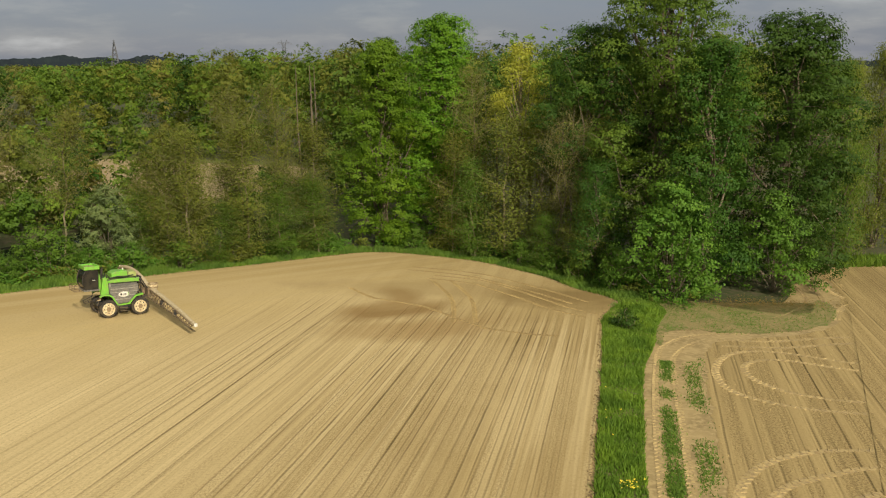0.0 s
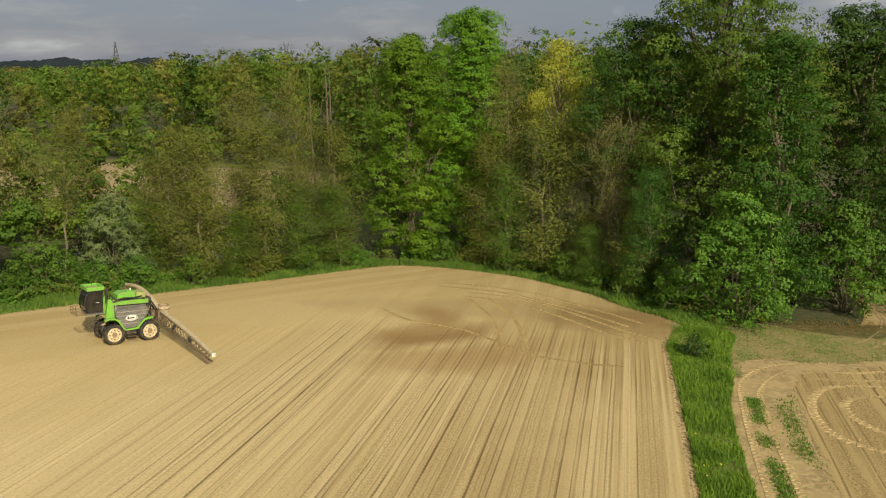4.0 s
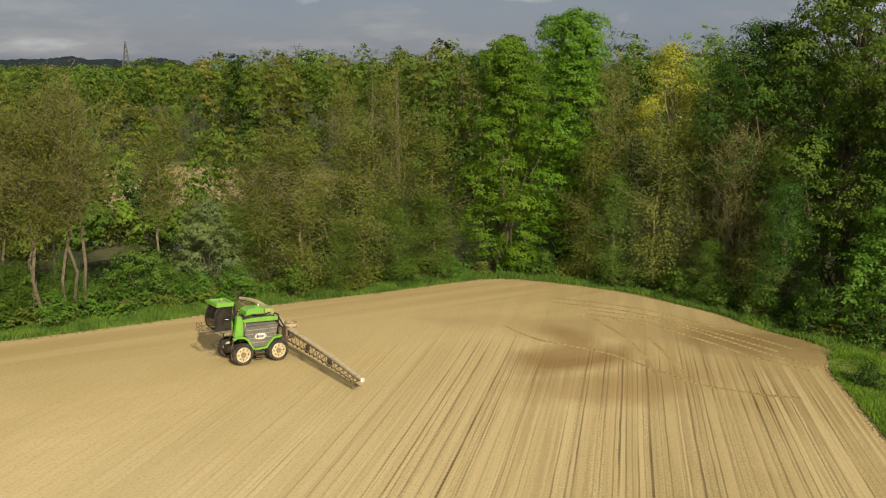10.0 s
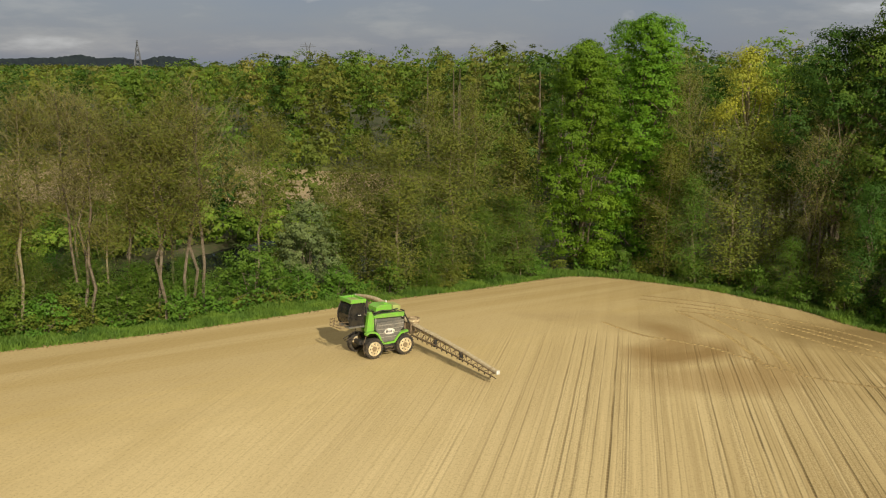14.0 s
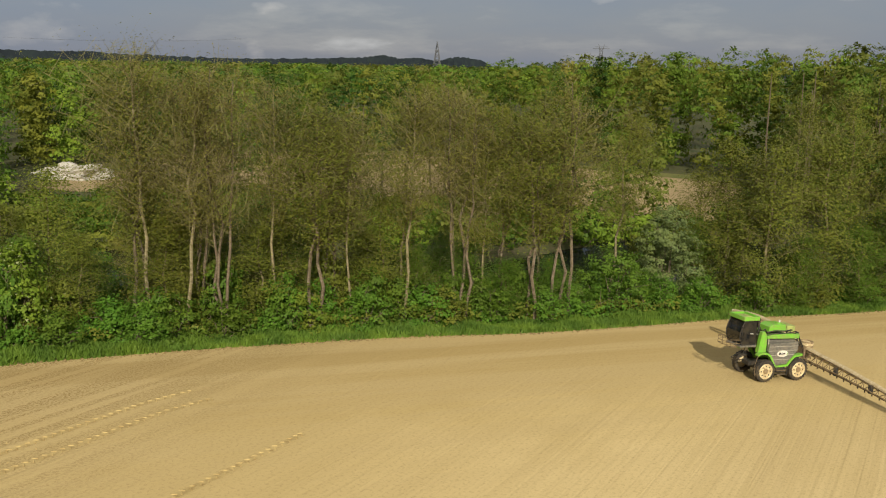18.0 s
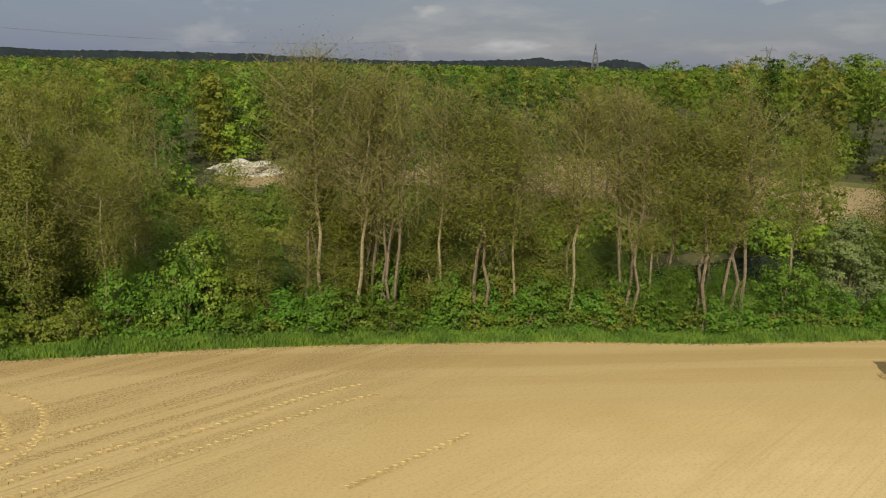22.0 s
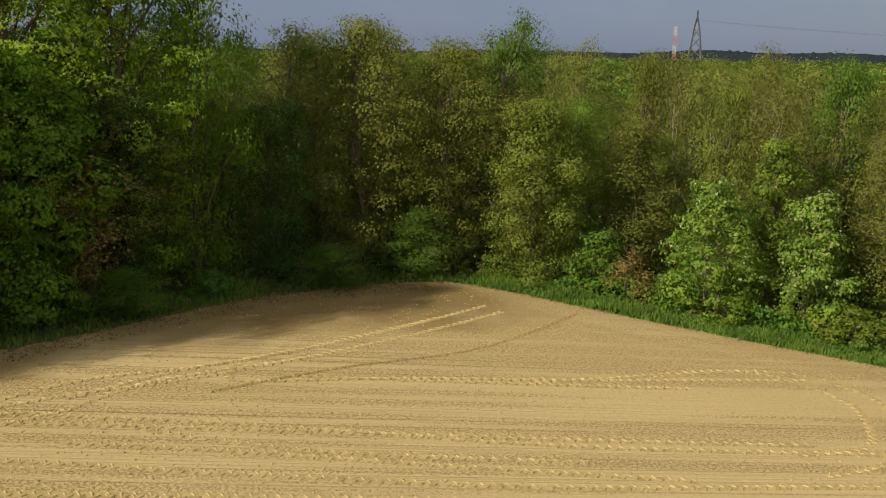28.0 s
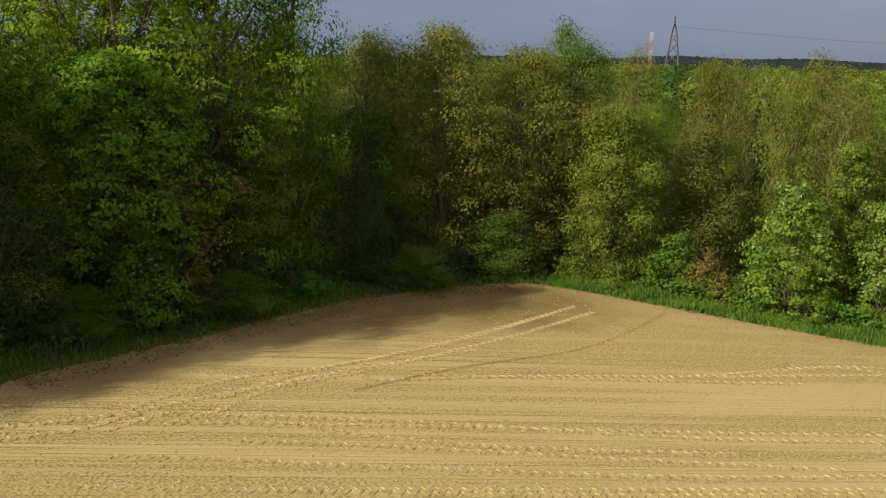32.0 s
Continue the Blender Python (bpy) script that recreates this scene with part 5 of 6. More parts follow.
# ---- tyre tracks and clods ----
LUG_DARK = material("pressed brown soil", (0.37, 0.275, 0.12), 0.95, (0.29, 0.21, 0.105), 0.5, (0.22, 0.16, 0.08), 5.0, 0.4, 12.0)
LUG_DAMP = material("pressed damp soil", (0.40, 0.29, 0.115), 0.95, (0.33, 0.235, 0.095), 0.5, (0.25, 0.175, 0.07), 5.0, 0.4, 12.0)
LUG_PALE = material("pressed tan soil", (0.50, 0.375, 0.165), 0.95, (0.40, 0.30, 0.13), 0.5, (0.30, 0.22, 0.11), 5.0, 0.4, 12.0)
def lugs(line, width=0.46, pitch=0.26, high=0.042):
    """Pressed tread bars along a line: slanted blocks to either side in turn."""
    p = spline(line, pitch / 2)
    d = unit(np.gradient(p, axis=0))
    s = np.stack([-d[:, 1], d[:, 0]], 1)
    out = []
    for i in range(0, len(p), 2):
        k = 1 if (i // 2) % 2 else -1
        a = p[i] + s[i] * 0.03 * k
        b = p[i] + s[i] * (width / 2) * k - d[i] * 0.13
        t = d[i] * 0.036
        z = gz(*p[i])
        base = [(*(a - t), z), (*(a + t), z), (*(b + t * 1.5), z), (*(b - t * 1.5), z)]
        ridge = [(*(a + t * 0.2), z + high), (*(b + t * 0.3), z + high)]
        A, B, C, D = base
        R, S = ridge
        out += [A, B, R, R, B, C, R, C, S, S, C, D, S, D, R, R, D, A]
    return np.array(out).reshape(-1, 3)


def tyre_track(line, gauge=0.0, label="pale tyre tread marks pressed into the soil", mat=LUG, width=0.46, pitch=0.26, high=0.045):
    p = spline(line, 2.0)
    d = unit(np.gradient(p, axis=0))
    s = np.stack([-d[:, 1], d[:, 0]], 1)
    co = np.concatenate([lugs(p + s * g, width, pitch, high) for g in ((-gauge / 2, gauge / 2) if gauge else (0.0,))])
    for g in (-gauge / 2, gauge / 2) if gauge else (0.0,):
        q = spline(p + s * g, 0.5)
        e = unit(np.gradient(q, axis=0))
        w = np.stack([-e[:, 1], e[:, 0]], 1) * width * 0.48
        rim = [np.column_stack([q + k * w, ground_z(q[:, 0], q[:, 1]) + 0.005]) for k in (-1, 1)]
        flat = np.stack([rim[0][:-1], rim[0][1:], rim[1][1:], rim[0][:-1], rim[1][1:], rim[1][:-1]], 1).reshape(-1, 3)
        co = np.concatenate([co, flat])
    tagged(mesh_part("tyre_track", faces_mesh("tyre_track", co, 3), mat), label, "tyre track", kind="stuff")


SUNK = "tan tyre tread marks across the drill rows"
tyre_track([(-77.0, 0), (-76.2, 4.0), (-74.4, 13.6), (-72.3, 23.8), (-69.8, 37.4)])
tyre_track([(-77, -6), (-77.8, -1.6), (-79.4, 0.5), (-81.8, 4.2), (-83.0, 9.2), (-85.9, 16.3), (-89.4, 22.3), (-93.5, 28.6)])
tyre_track([(-75.6, -7), (-76.4, -2.5), (-78, -0.4), (-79.9, 4.0), (-81.3, 8.9), (-84.2, 15.6), (-87.9, 22.6), (-92.0, 29.3)])
tyre_track([(-76.2, -1.3), (-77.8, 1.5), (-76.6, 5.0), (-74.8, 8.1), (-72.0, 15), (-69.5, 26)])
tyre_track([(-79.1, 27), (-79.4, 32.7), (-79.8, 38.4), (-78.0, 41.7), (-74.3, 42.9), (-71.0, 41.5), (-69.3, 39.8), (-69.0, 36)])
tyre_track([(-79.2, 34), (-79.7, 39.4), (-78.2, 43.4), (-74.4, 44.9), (-71.0, 43.9), (-67.8, 40.1), (-66.9, 36)])
tyre_track([(-70.9, -2), (-69.2, 5.8), (-66.8, 18), (-65.0, 29.4)])
tyre_track([(-62.9, 43.0), (-61.8, 49.2), (-60.9, 54.4), (-59.7, 57.8)], 1.9)
tyre_track([(-53.3, 45.5), (-52.6, 49.4), (-51.7, 54.9)])
tyre_track([(-84.0, 12.0), (-81.0, 11.3), (-80.4, 20), (-79.0, 31), (-77.8, 42.8)])
tyre_track([(-81.3, 14.2), (-79.3, 24.4), (-77.3, 35.2)])
tyre_track([(-74.2, 4.3), (-72.5, 11.1), (-69.8, 20.4), (-67.2, 29.9)])
tyre_track([(-69.5, 4.9), (-67.0, 19.7), (-63.5, 40.8)])
tyre_track([(-79.4, 3.6), (-82.6, 8.5), (-85.5, 15.1), (-91.8, 26.0)])
tyre_track([(-77.9, -1), (-77.7, 0.8), (-75.6, 10.6), (-71.3, 25.4), (-68.8, 38.3), (-67.6, 45)])
tyre_track([(-73.4, -1), (-72.9, 1.6), (-70.0, 12.6), (-67.5, 23.8), (-65.8, 36.0), (-64.6, 44)])
tyre_track([(-76.4, 1.0), (-77.9, 3.6), (-80.9, 6.9), (-83.3, 13.2), (-85.0, 18.5)])
tyre_track([(-79.6, 10.2), (-82.3, 16.8), (-84.5, 24.7), (-88.4, 30.7), (-91.5, 34.5)], 0.0, SUNK, LUG_DAMP)
tyre_track([(-9.4, 92.3), (-6.7, 87.9), (-2.2, 85.1), (4.0, 76.9), (9.6, 75.1)], 0.0, SUNK, LUG_DAMP)
tyre_track([(-0.4, 97.4), (1.6, 88.7), (1.9, 79.0)], 1.9, SUNK, LUG_DAMP)
tyre_track([(-4, 104), (3, 101), (9, 94), (13, 88)], 1.9, SUNK, LUG_DAMP)
tyre_track([(-1.5, 99.2), (3.3, 97.0), (7.3, 91.4), (10.6, 85.7), (13.4, 82.7)], 1.9, SUNK, LUG_DAMP)
LOOP = "curved tractor tread marks in brown soil"
tyre_track([(36, 67.5), (33.3, 68.3), (30.1, 69.5), (26.5, 71.5), (22.9, 71.2), (20.3, 67.1), (19.7, 61.6), (22.8, 58.3), (28.3, 57.1), (36, 57.6)], 0.0, LOOP, LUG_PALE, 0.62, 0.3, 0.05)
tyre_track([(36, 65.6), (30.0, 67.2), (26.4, 69.2), (23.6, 68.9), (22.2, 66.4), (22.4, 63.4), (24.4, 60.8), (28.6, 59.4), (36, 59.6)], 0.0, LOOP, LUG_PALE, 0.62, 0.3, 0.05)
tyre_track([(34, 51.4), (25.5, 50.7), (21.6, 50.4), (18.1, 48.5), (15.6, 44.9), (14.0, 40)], 0.0, LOOP, LUG_PALE, 0.62, 0.3, 0.05)
tyre_track([(34, 49.0), (24.3, 48.2), (21.3, 47.2), (18.3, 45.5), (16.6, 43), (15, 37)], 0.0, LOOP, LUG_PALE, 0.62, 0.3, 0.05)
tyre_track([(34, 46.0), (26, 45.6), (21.5, 44.2), (19.4, 42), (18, 37)], 0.0, LOOP, LUG_PALE, 0.62, 0.3, 0.05)
tyre_track([(22.6, 74.2), (27, 74.0), (32, 75.6), (40, 77), (52, 76)], 1.9, LOOP, LUG_PALE, 0.62, 0.3, 0.05)
tyre_track([(36.5, 83), (39, 88), (43.5, 92), (50, 92), (60, 88)], 1.9, LOOP, LUG_PALE, 0.62, 0.3, 0.05)
tyre_track([(41.8, 101), (41.0, 94), (44, 86), (50, 78), (60, 70)], 1.9, LOOP, LUG_PALE, 0.62, 0.3, 0.05)
RUT = "worn pale wheel rut of the farm track"
tyre_track([(9.5, 32), (11.4, 43.7), (13.1, 53.4), (15.5, 65.2), (17.6, 72.6), (21.4, 76.6), (26, 77.4)], 0.0, RUT, LUG_PALE)
tyre_track([(11, 32), (12.9, 43.8), (14.7, 53.5), (16.3, 62.6), (17.9, 69.9), (20.6, 74.2)], 0.0, RUT, LUG_PALE)
tyre_track([(20.4, 78.6), (23.9, 80.2), (28.1, 81.3), (33.1, 85.6), (36.9, 92.5), (38.4, 101.3)], 1.6, RUT, LUG_DARK)


def clods(rng, pos, size):
    """Small eight-sided lumps."""
    k = len(pos)
    z = ground_z(pos[:, 0], pos[:, 1])
    c = np.column_stack([pos, z + 0.02])
    r = size * rng.uniform(0.4, 1.5, (k, 6, 1))
    ax = np.array([(1, 0, 0), (0, 1, 0), (-1, 0, 0), (0, -1, 0), (0, 0, 0.8), (0, 0, -0.8)])
    v = c[:, None] + ax * r
    tri = [(0, 1, 4), (1, 2, 4), (2, 3, 4), (3, 0, 4), (1, 0, 5), (2, 1, 5), (3, 2, 5), (0, 3, 5)]
    return np.concatenate([v[:, t] for t in tri]).reshape(-1, 3)


lip = np.concatenate([along(edge_line, rng, 4200, -0.7, 0.4), along(spline(FIELD[:6], 1.0)[::-1], rng, 900, -0.4, 0.3)])
tagged(mesh_part("soil_clods", faces_mesh("soil_clods", clods(rng, lip, 0.065), 3), material("dark soil clods", (0.27, 0.19, 0.085), 0.95, (0.14, 0.10, 0.05), 1.0, (0.30, 0.22, 0.11), 4.0)), "brown soil clods along the ploughed edge", "clods", kind="stuff")
west = np.stack([rng.uniform(-100, -62, 3600), rng.uniform(-12, 48, 3600)], 1)
east = np.stack([rng.uniform(16, 60, 2500), rng.uniform(40, 110, 2500)], 1)
loose = np.concatenate([west[inside(field_line, west[:, 0], west[:, 1])], east[inside(RIGHT_FIELD, east[:, 0], east[:, 1])]])
tagged(mesh_part("soil_clods", faces_mesh("soil_clods", clods(rng, loose, 0.055), 3), LUG), "loose dry clods strewn over the soil", "clods", kind="stuff")

# ---- beyond the pond ----
bm = bmesh.new()
bmesh.ops.create_icosphere(bm, subdivisions=4, radius=1)
for v in bm.verts:
    k = 1 + 0.4 * noise.noise(v.co * 1.9) + 0.22 * noise.noise(v.co * 5.5)
    v.co = Vector((v.co.x * 7.5 * k, v.co.y * 5 * k, max(v.co.z, -0.1) * 2.5 * k))
heap = part("chalk_mound", bm, CHALK)
heap.location = (-153, 161, -3.5)
tagged(heap, "pale chalk spoil heap beyond the pond", "spoil heap")

# the blue of distance haze is put into the hill colour
HILL = material("distant wooded hills", (0.012, 0.019, 0.024), 0.95, (0.008, 0.013, 0.018), 0.01, (0.016, 0.025, 0.026), 0.05)


def hill(r, a0, a1, high, seed):
    """A wooded ridge on the skyline: an earth bank with a ragged top."""
    bm = bmesh.new()
    rows = []
    k = int((a1 - a0) / 0.12)
    for i in range(k + 1):
        a = radians(a0 + (a1 - a0) * i / k)
        q = i / k
        h = high * min(1, 8 * q, 8 * (1 - q)) * (0.8 + 0.35 * noise.noise((q * 6, seed, 0))) + 5 * noise.noise((q * 160, seed, 2.0)) + 3 * noise.noise((q * 420, seed, 2.0))
        rows.append([bm.verts.new((-25 - math.sin(a) * d, 8 + math.cos(a) * d, z)) for d, z in ((r, -8), (r + 40, h), (r + 500, h * 0.8), (r + 900, -8))])
    for u, v in zip(rows, rows[1:]):
        for j in range(3):
            bm.faces.new((u[j], v[j], v[j + 1], u[j + 1]))
    bmesh.ops.recalc_face_normals(bm, faces=bm.faces)
    tagged(part("hill", bm, HILL), "dark wooded hill on the skyline", "hill", kind="structure")


hill(3000, 14, 82, 40, 1.0)
hill(3400, 15, 24.5, 50, 2.0)
hill(3500, 34, 68, 50, 3.0)
hill(3300, -34, 16, 24, 4.0)
hill(3300, 64, 112, 30, 5.0)

STEEL = material("weathered galvanised steel", (0.20, 0.21, 0.22), 0.6, (0.14, 0.14, 0.15), 0.5, metal=0.4)
RED = material("faded red paint", (0.42, 0.14, 0.09), 0.6, (0.5, 0.25, 0.18), 0.4)
PALE = material("faded white paint", (0.55, 0.52, 0.48), 0.6, (0.42, 0.40, 0.37), 0.5)


def bar(a, b, r):
    return tube(np.array((a, b), float), (r, r), 4)


def pylon(x, y, base, top, turn, label):
    """A lattice pylon: four tapering legs with bracing, and a wide head with two peaks."""
    ob = new("pylon")
    H = top - base
    waist = 0.8 * H
    legs = []
    for sx_, sy_ in ((1, 1), (1, -1), (-1, 1), (-1, -1)):
        foot, neck = np.array((sx_ * H * 0.13, sy_ * H * 0.13, 0)), np.array((sx_ * H * 0.03, sy_ * H * 0.03, waist))
        mesh_part("leg", faces_mesh("leg", bar(foot, neck, H * 0.009), 4), STEEL, ob)
        legs.append((foot, neck))
    brace = []
    for i, j in ((0, 1), (1, 3), (3, 2), (2, 0)):
        for k in range(7):
            q0, q1 = k / 7, (k + 1) / 7
            for u, v in ((i, j), (j, i)):
                brace.append(bar(legs[u][0] * (1 - q0) + legs[u][1] * q0, legs[v][0] * (1 - q1) + legs[v][1] * q1, H * 0.0045))
    mesh_part("bracing", faces_mesh("bracing", np.concatenate(brace), 4), STEEL, ob)
    head = []
    for k in (1, -1):
        w = H * 0.03
        head += [bar((k * w, w, waist), (k * H * 0.05, 0, H * 0.93), H * 0.008), bar((k * w, -w, waist), (k * H * 0.05, 0, H * 0.93), H * 0.008),
                 bar((k * H * 0.05, 0, H * 0.93), (k * H * 0.07, 0, H), H * 0.007), bar((-k * H * 0.03, w, waist), (k * H * 0.05, 0, H * 0.93), H * 0.005)]
    mesh_part("head", faces_mesh("head", np.concatenate(head), 4), STEEL, ob)
    for z, w in ((0.9, 0.2), (0.94, 0.16)):
        mesh_part("crossarm", faces_mesh("crossarm", bar((-w * H, 0, z * H), (w * H, 0, z * H), H * 0.005), 4), STEEL, ob)
    ob.matrix_basis = pose(x, y, base, 0, 0, turn)
    return tagged(ob, label, "pylon", "pylons of the power line")


pylon(-638, 347, -8, 50.5, 148, "tall steel lattice pylon over the western woods")
pylon(-268, 1500, -8, 54, 12, "distant steel lattice pylon over the woods")
pylon(-555, 1560, -8, 57, 100, "distant steel lattice pylon beside the wooded hill")
mast = new("radio_mast")
for k in range(7):
    z0, z1 = -8 + k * 7.3, -8 + (k + 1) * 7.3
    co = [bar((sx_ * 0.9, sy_ * 0.9, z0), (sx_ * 0.9, sy_ * 0.9, z1), 0.16) for sx_ in (1, -1) for sy_ in (1, -1)]
    for q in range(3):
        a, b = z0 + (z1 - z0) * q / 3, z0 + (z1 - z0) * (q + 1) / 3
        co += [bar((-0.9, -0.9, a), (0.9, -0.9, b), 0.1), bar((0.9, 0.9, a), (-0.9, 0.9, b), 0.1), bar((0.9, -0.9, a), (0.9, 0.9, b), 0.1), bar((-0.9, 0.9, a), (-0.9, -0.9, b), 0.1)]
    mesh_part("mast_section", faces_mesh("mast_section", np.concatenate(co), 4), RED if k % 2 else PALE, mast)
mast.location = (-745, 388, 0)
tagged(mast, "red and white lattice radio mast", "mast")
for off in (-7, 0, 7):
    t = np.linspace(0, 1, 40)
    a, b = np.array((-638, 347 + off, 44)), np.array((-600, 1000 + off, 44))
    wire = a + (b - a) * t[:, None]
    wire[:, 2] -= 10 * 4 * t * (1 - t)
    tagged(mesh_part("power_line", faces_mesh("power_line", tube(wire, np.full(40, 0.035), 3), 4), STEEL), "thin sagging power line wire", "cable", "wires of the power line")

# ---- the sprayer ----
GREEN = material("bright green machine paint", (0.19, 0.50, 0.045), 0.4, (0.16, 0.41, 0.045), 1.2, (0.22, 0.34, 0.08), 5.0, spec=0.5)
GREY = material("dusty grey side panel", (0.15, 0.145, 0.125), 0.5, (0.21, 0.19, 0.15), 1.6, (0.11, 0.105, 0.09), 7.0, spec=0.5)
RIB = material("pale panel rib", (0.42, 0.40, 0.34), 0.5, (0.34, 0.31, 0.25), 3.0)
TYRE = material("dusty black rubber", (0.045, 0.04, 0.033), 0.9, (0.11, 0.085, 0.05), 2.5, (0.03, 0.028, 0.025), 9.0, 0.3, 20.0)
CREAM = material("cream wheel paint", (0.72, 0.62, 0.38), 0.5, (0.55, 0.44, 0.25), 3.0, (0.40, 0.30, 0.17), 8.0)
HUB = material("dirty hub", (0.33, 0.25, 0.14), 0.7, (0.22, 0.16, 0.09), 5.0)
BLACK = material("dull black steel", (0.03, 0.03, 0.028), 0.6, (0.07, 0.055, 0.04), 3.0)
GLASS = material("tinted cab glass", (0.012, 0.013, 0.014), 0.06, (0.03, 0.027, 0.022), 2.0, spec=0.6)
MUD = material("mud-caked boom steel", (0.16, 0.115, 0.065), 0.85, (0.09, 0.065, 0.04), 3.0, (0.27, 0.20, 0.12), 8.0)
SLEEVE = material("dusty cream air sleeve", (0.45, 0.36, 0.21), 0.8, (0.38, 0.29, 0.165), 0.9, (0.54, 0.46, 0.30), 5.0, 0.4, 6.0)
WHITE = material("white plastic", (0.75, 0.74, 0.68), 0.5, (0.6, 0.56, 0.46), 6.0)
TANK = material("yellowish tank plastic", (0.36, 0.42, 0.13), 0.5, (0.28, 0.30, 0.10), 3.0)


def block(bm, lo, hi, bevel=0.03):
    """A bevelled block between two corners."""
    made = bmesh.ops.create_cube(bm, size=1)["verts"]
    lo, hi = Vector(lo), Vector(hi)
    for v in made:
        v.co = Vector([(lo[i] + hi[i]) / 2 + v.co[i] * (hi[i] - lo[i]) for i in range(3)])
    if bevel:
        edges = list({e for v in made for e in v.link_edges})
        bmesh.ops.bevel(bm, geom=edges, offset=bevel, segments=2, affect="EDGES", profile=0.6)
    return bm


def plate(bm, outline, y0, y1, bevel=0.02):
    """A plate cut to an outline in side view (x, z), between two depths."""
    a = [bm.verts.new((x, y0, z)) for x, z in outline]
    b = [bm.verts.new((x, y1, z)) for x, z in outline]
    faces = [bm.faces.new(a), bm.faces.new(b[::-1])]
    for i in range(len(a)):
        j = (i + 1) % len(a)
        faces.append(bm.faces.new((a[j], a[i], b[i], b[j])))
    bmesh.ops.recalc_face_normals(bm, faces=faces)
    if bevel:
        bmesh.ops.bevel(bm, geom=[e for f in faces[:2] for e in f.edges], offset=bevel, segments=2, affect="EDGES", profile=0.6)
    return bm


def made(fn, *args, **kw):
    return fn(bmesh.new(), *args, **kw)


def rods(name, pairs, r, mat, parent, sides=6, label=""):
    co = np.concatenate([tube(np.array(p, float), np.full(len(p), r), sides) for p in pairs])
    return mesh_part(name, faces_mesh(name, co, 4), mat, parent, label)


def turned(profile, sides=40, caps=True):
    """A body turned about the y axis, from radius and depth pairs."""
    bm = bmesh.new()
    rings = []
    for r, y in profile:
        rings.append([bm.verts.new((r * math.cos(2 * math.pi * i / sides), y, r * math.sin(2 * math.pi * i / sides))) for i in range(sides)])
    for u, v in zip(rings, rings[1:]):
        for i in range(sides):
            j = (i + 1) % sides
            bm.faces.new((u[i], u[j], v[j], v[i]))
    if caps:
        bm.faces.new(rings[0][::-1])
        bm.faces.new(rings[-1])
    else:
        for i in range(sides):
            j = (i + 1) % sides
            bm.faces.new((rings[-1][i], rings[-1][j], rings[0][j], rings[0][i]))
    bmesh.ops.recalc_face_normals(bm, faces=bm.faces)
    return bm


sprayer = new("field_sprayer")
R_W, T_W = 0.79, 0.38


def wheel(x, y, side):
    """Tyre with bar lugs, cream rim with a ring of holes, hub."""
    w = new("wheel")
    w.parent = sprayer
    w.location = (x, y, R_W)
    bm = turned([(0.52, -T_W / 2), (R_W - 0.09, -T_W / 2), (R_W - 0.035, -T_W / 2 + 0.05), (R_W - 0.035, T_W / 2 - 0.05), (R_W - 0.09, T_W / 2), (0.52, T_W / 2)], caps=False)
    for i in range(44):
        a = 2 * math.pi * i / 44
        k = 1 if i % 2 else -1
        lug = bmesh.ops.create_cube(bm, size=1)["verts"]
        m = Matrix.Rotation(-a, 4, "Y") @ Matrix.Translation((R_W - 0.03, k * 0.09, 0)) @ Matrix.Rotation(k * 0.6, 4, "X")
        for v in lug:
            v.co = m @ Vector((v.co.x * 0.06, v.co.y * 0.22, v.co.z * 0.05))
    part("tyre", bm, TYRE, w)
    f = side * T_W / 2
    bm = turned([(0.30, f - side * 0.10), (0.50, f - side * 0.07), (0.54, f + side * 0.004), (0.50, f + side * 0.02), (0.46, f - side * 0.02), (0.20, f - side * 0.05)])
    rim = part("rim", bm, CREAM, w, "cream painted rim with dark holes")
    for i in range(8):
        a = 2 * math.pi * i / 8
        b = bmesh.new()
        bmesh.ops.create_cone(b, cap_ends=True, segments=12, radius1=0.045, radius2=0.045, depth=0.05)
        for v in b.verts:
            v.co = Vector((v.co.x + 0.36 * math.cos(a), f - side * 0.02 + v.co.z * 0.6, v.co.y + 0.36 * math.sin(a)))
        part("hole", b, BLACK, rim)
    part("hub", turned([(0.19, f - side * 0.06), (0.17, f + side * 0.03), (0.10, f + side * 0.09), (0.05, f + side * 0.10)], 20), HUB, w)
    return w


Y_R = -2.35
for x in (1.36, -1.34):
    wheel(x, 0.0, 1)
    wheel(x, Y_R, -1)

# frame under the body
part("chassis", made(block, (-2.0, -1.55, 0.95), (2.1, -0.75, 1.25), 0.04), BLACK, sprayer)
for x in (1.36, -1.34):
    part("axle", made(block, (x - 0.12, Y_R + 0.2, 0.68), (x + 0.12, -0.2, 0.9), 0.04), BLACK, sprayer)

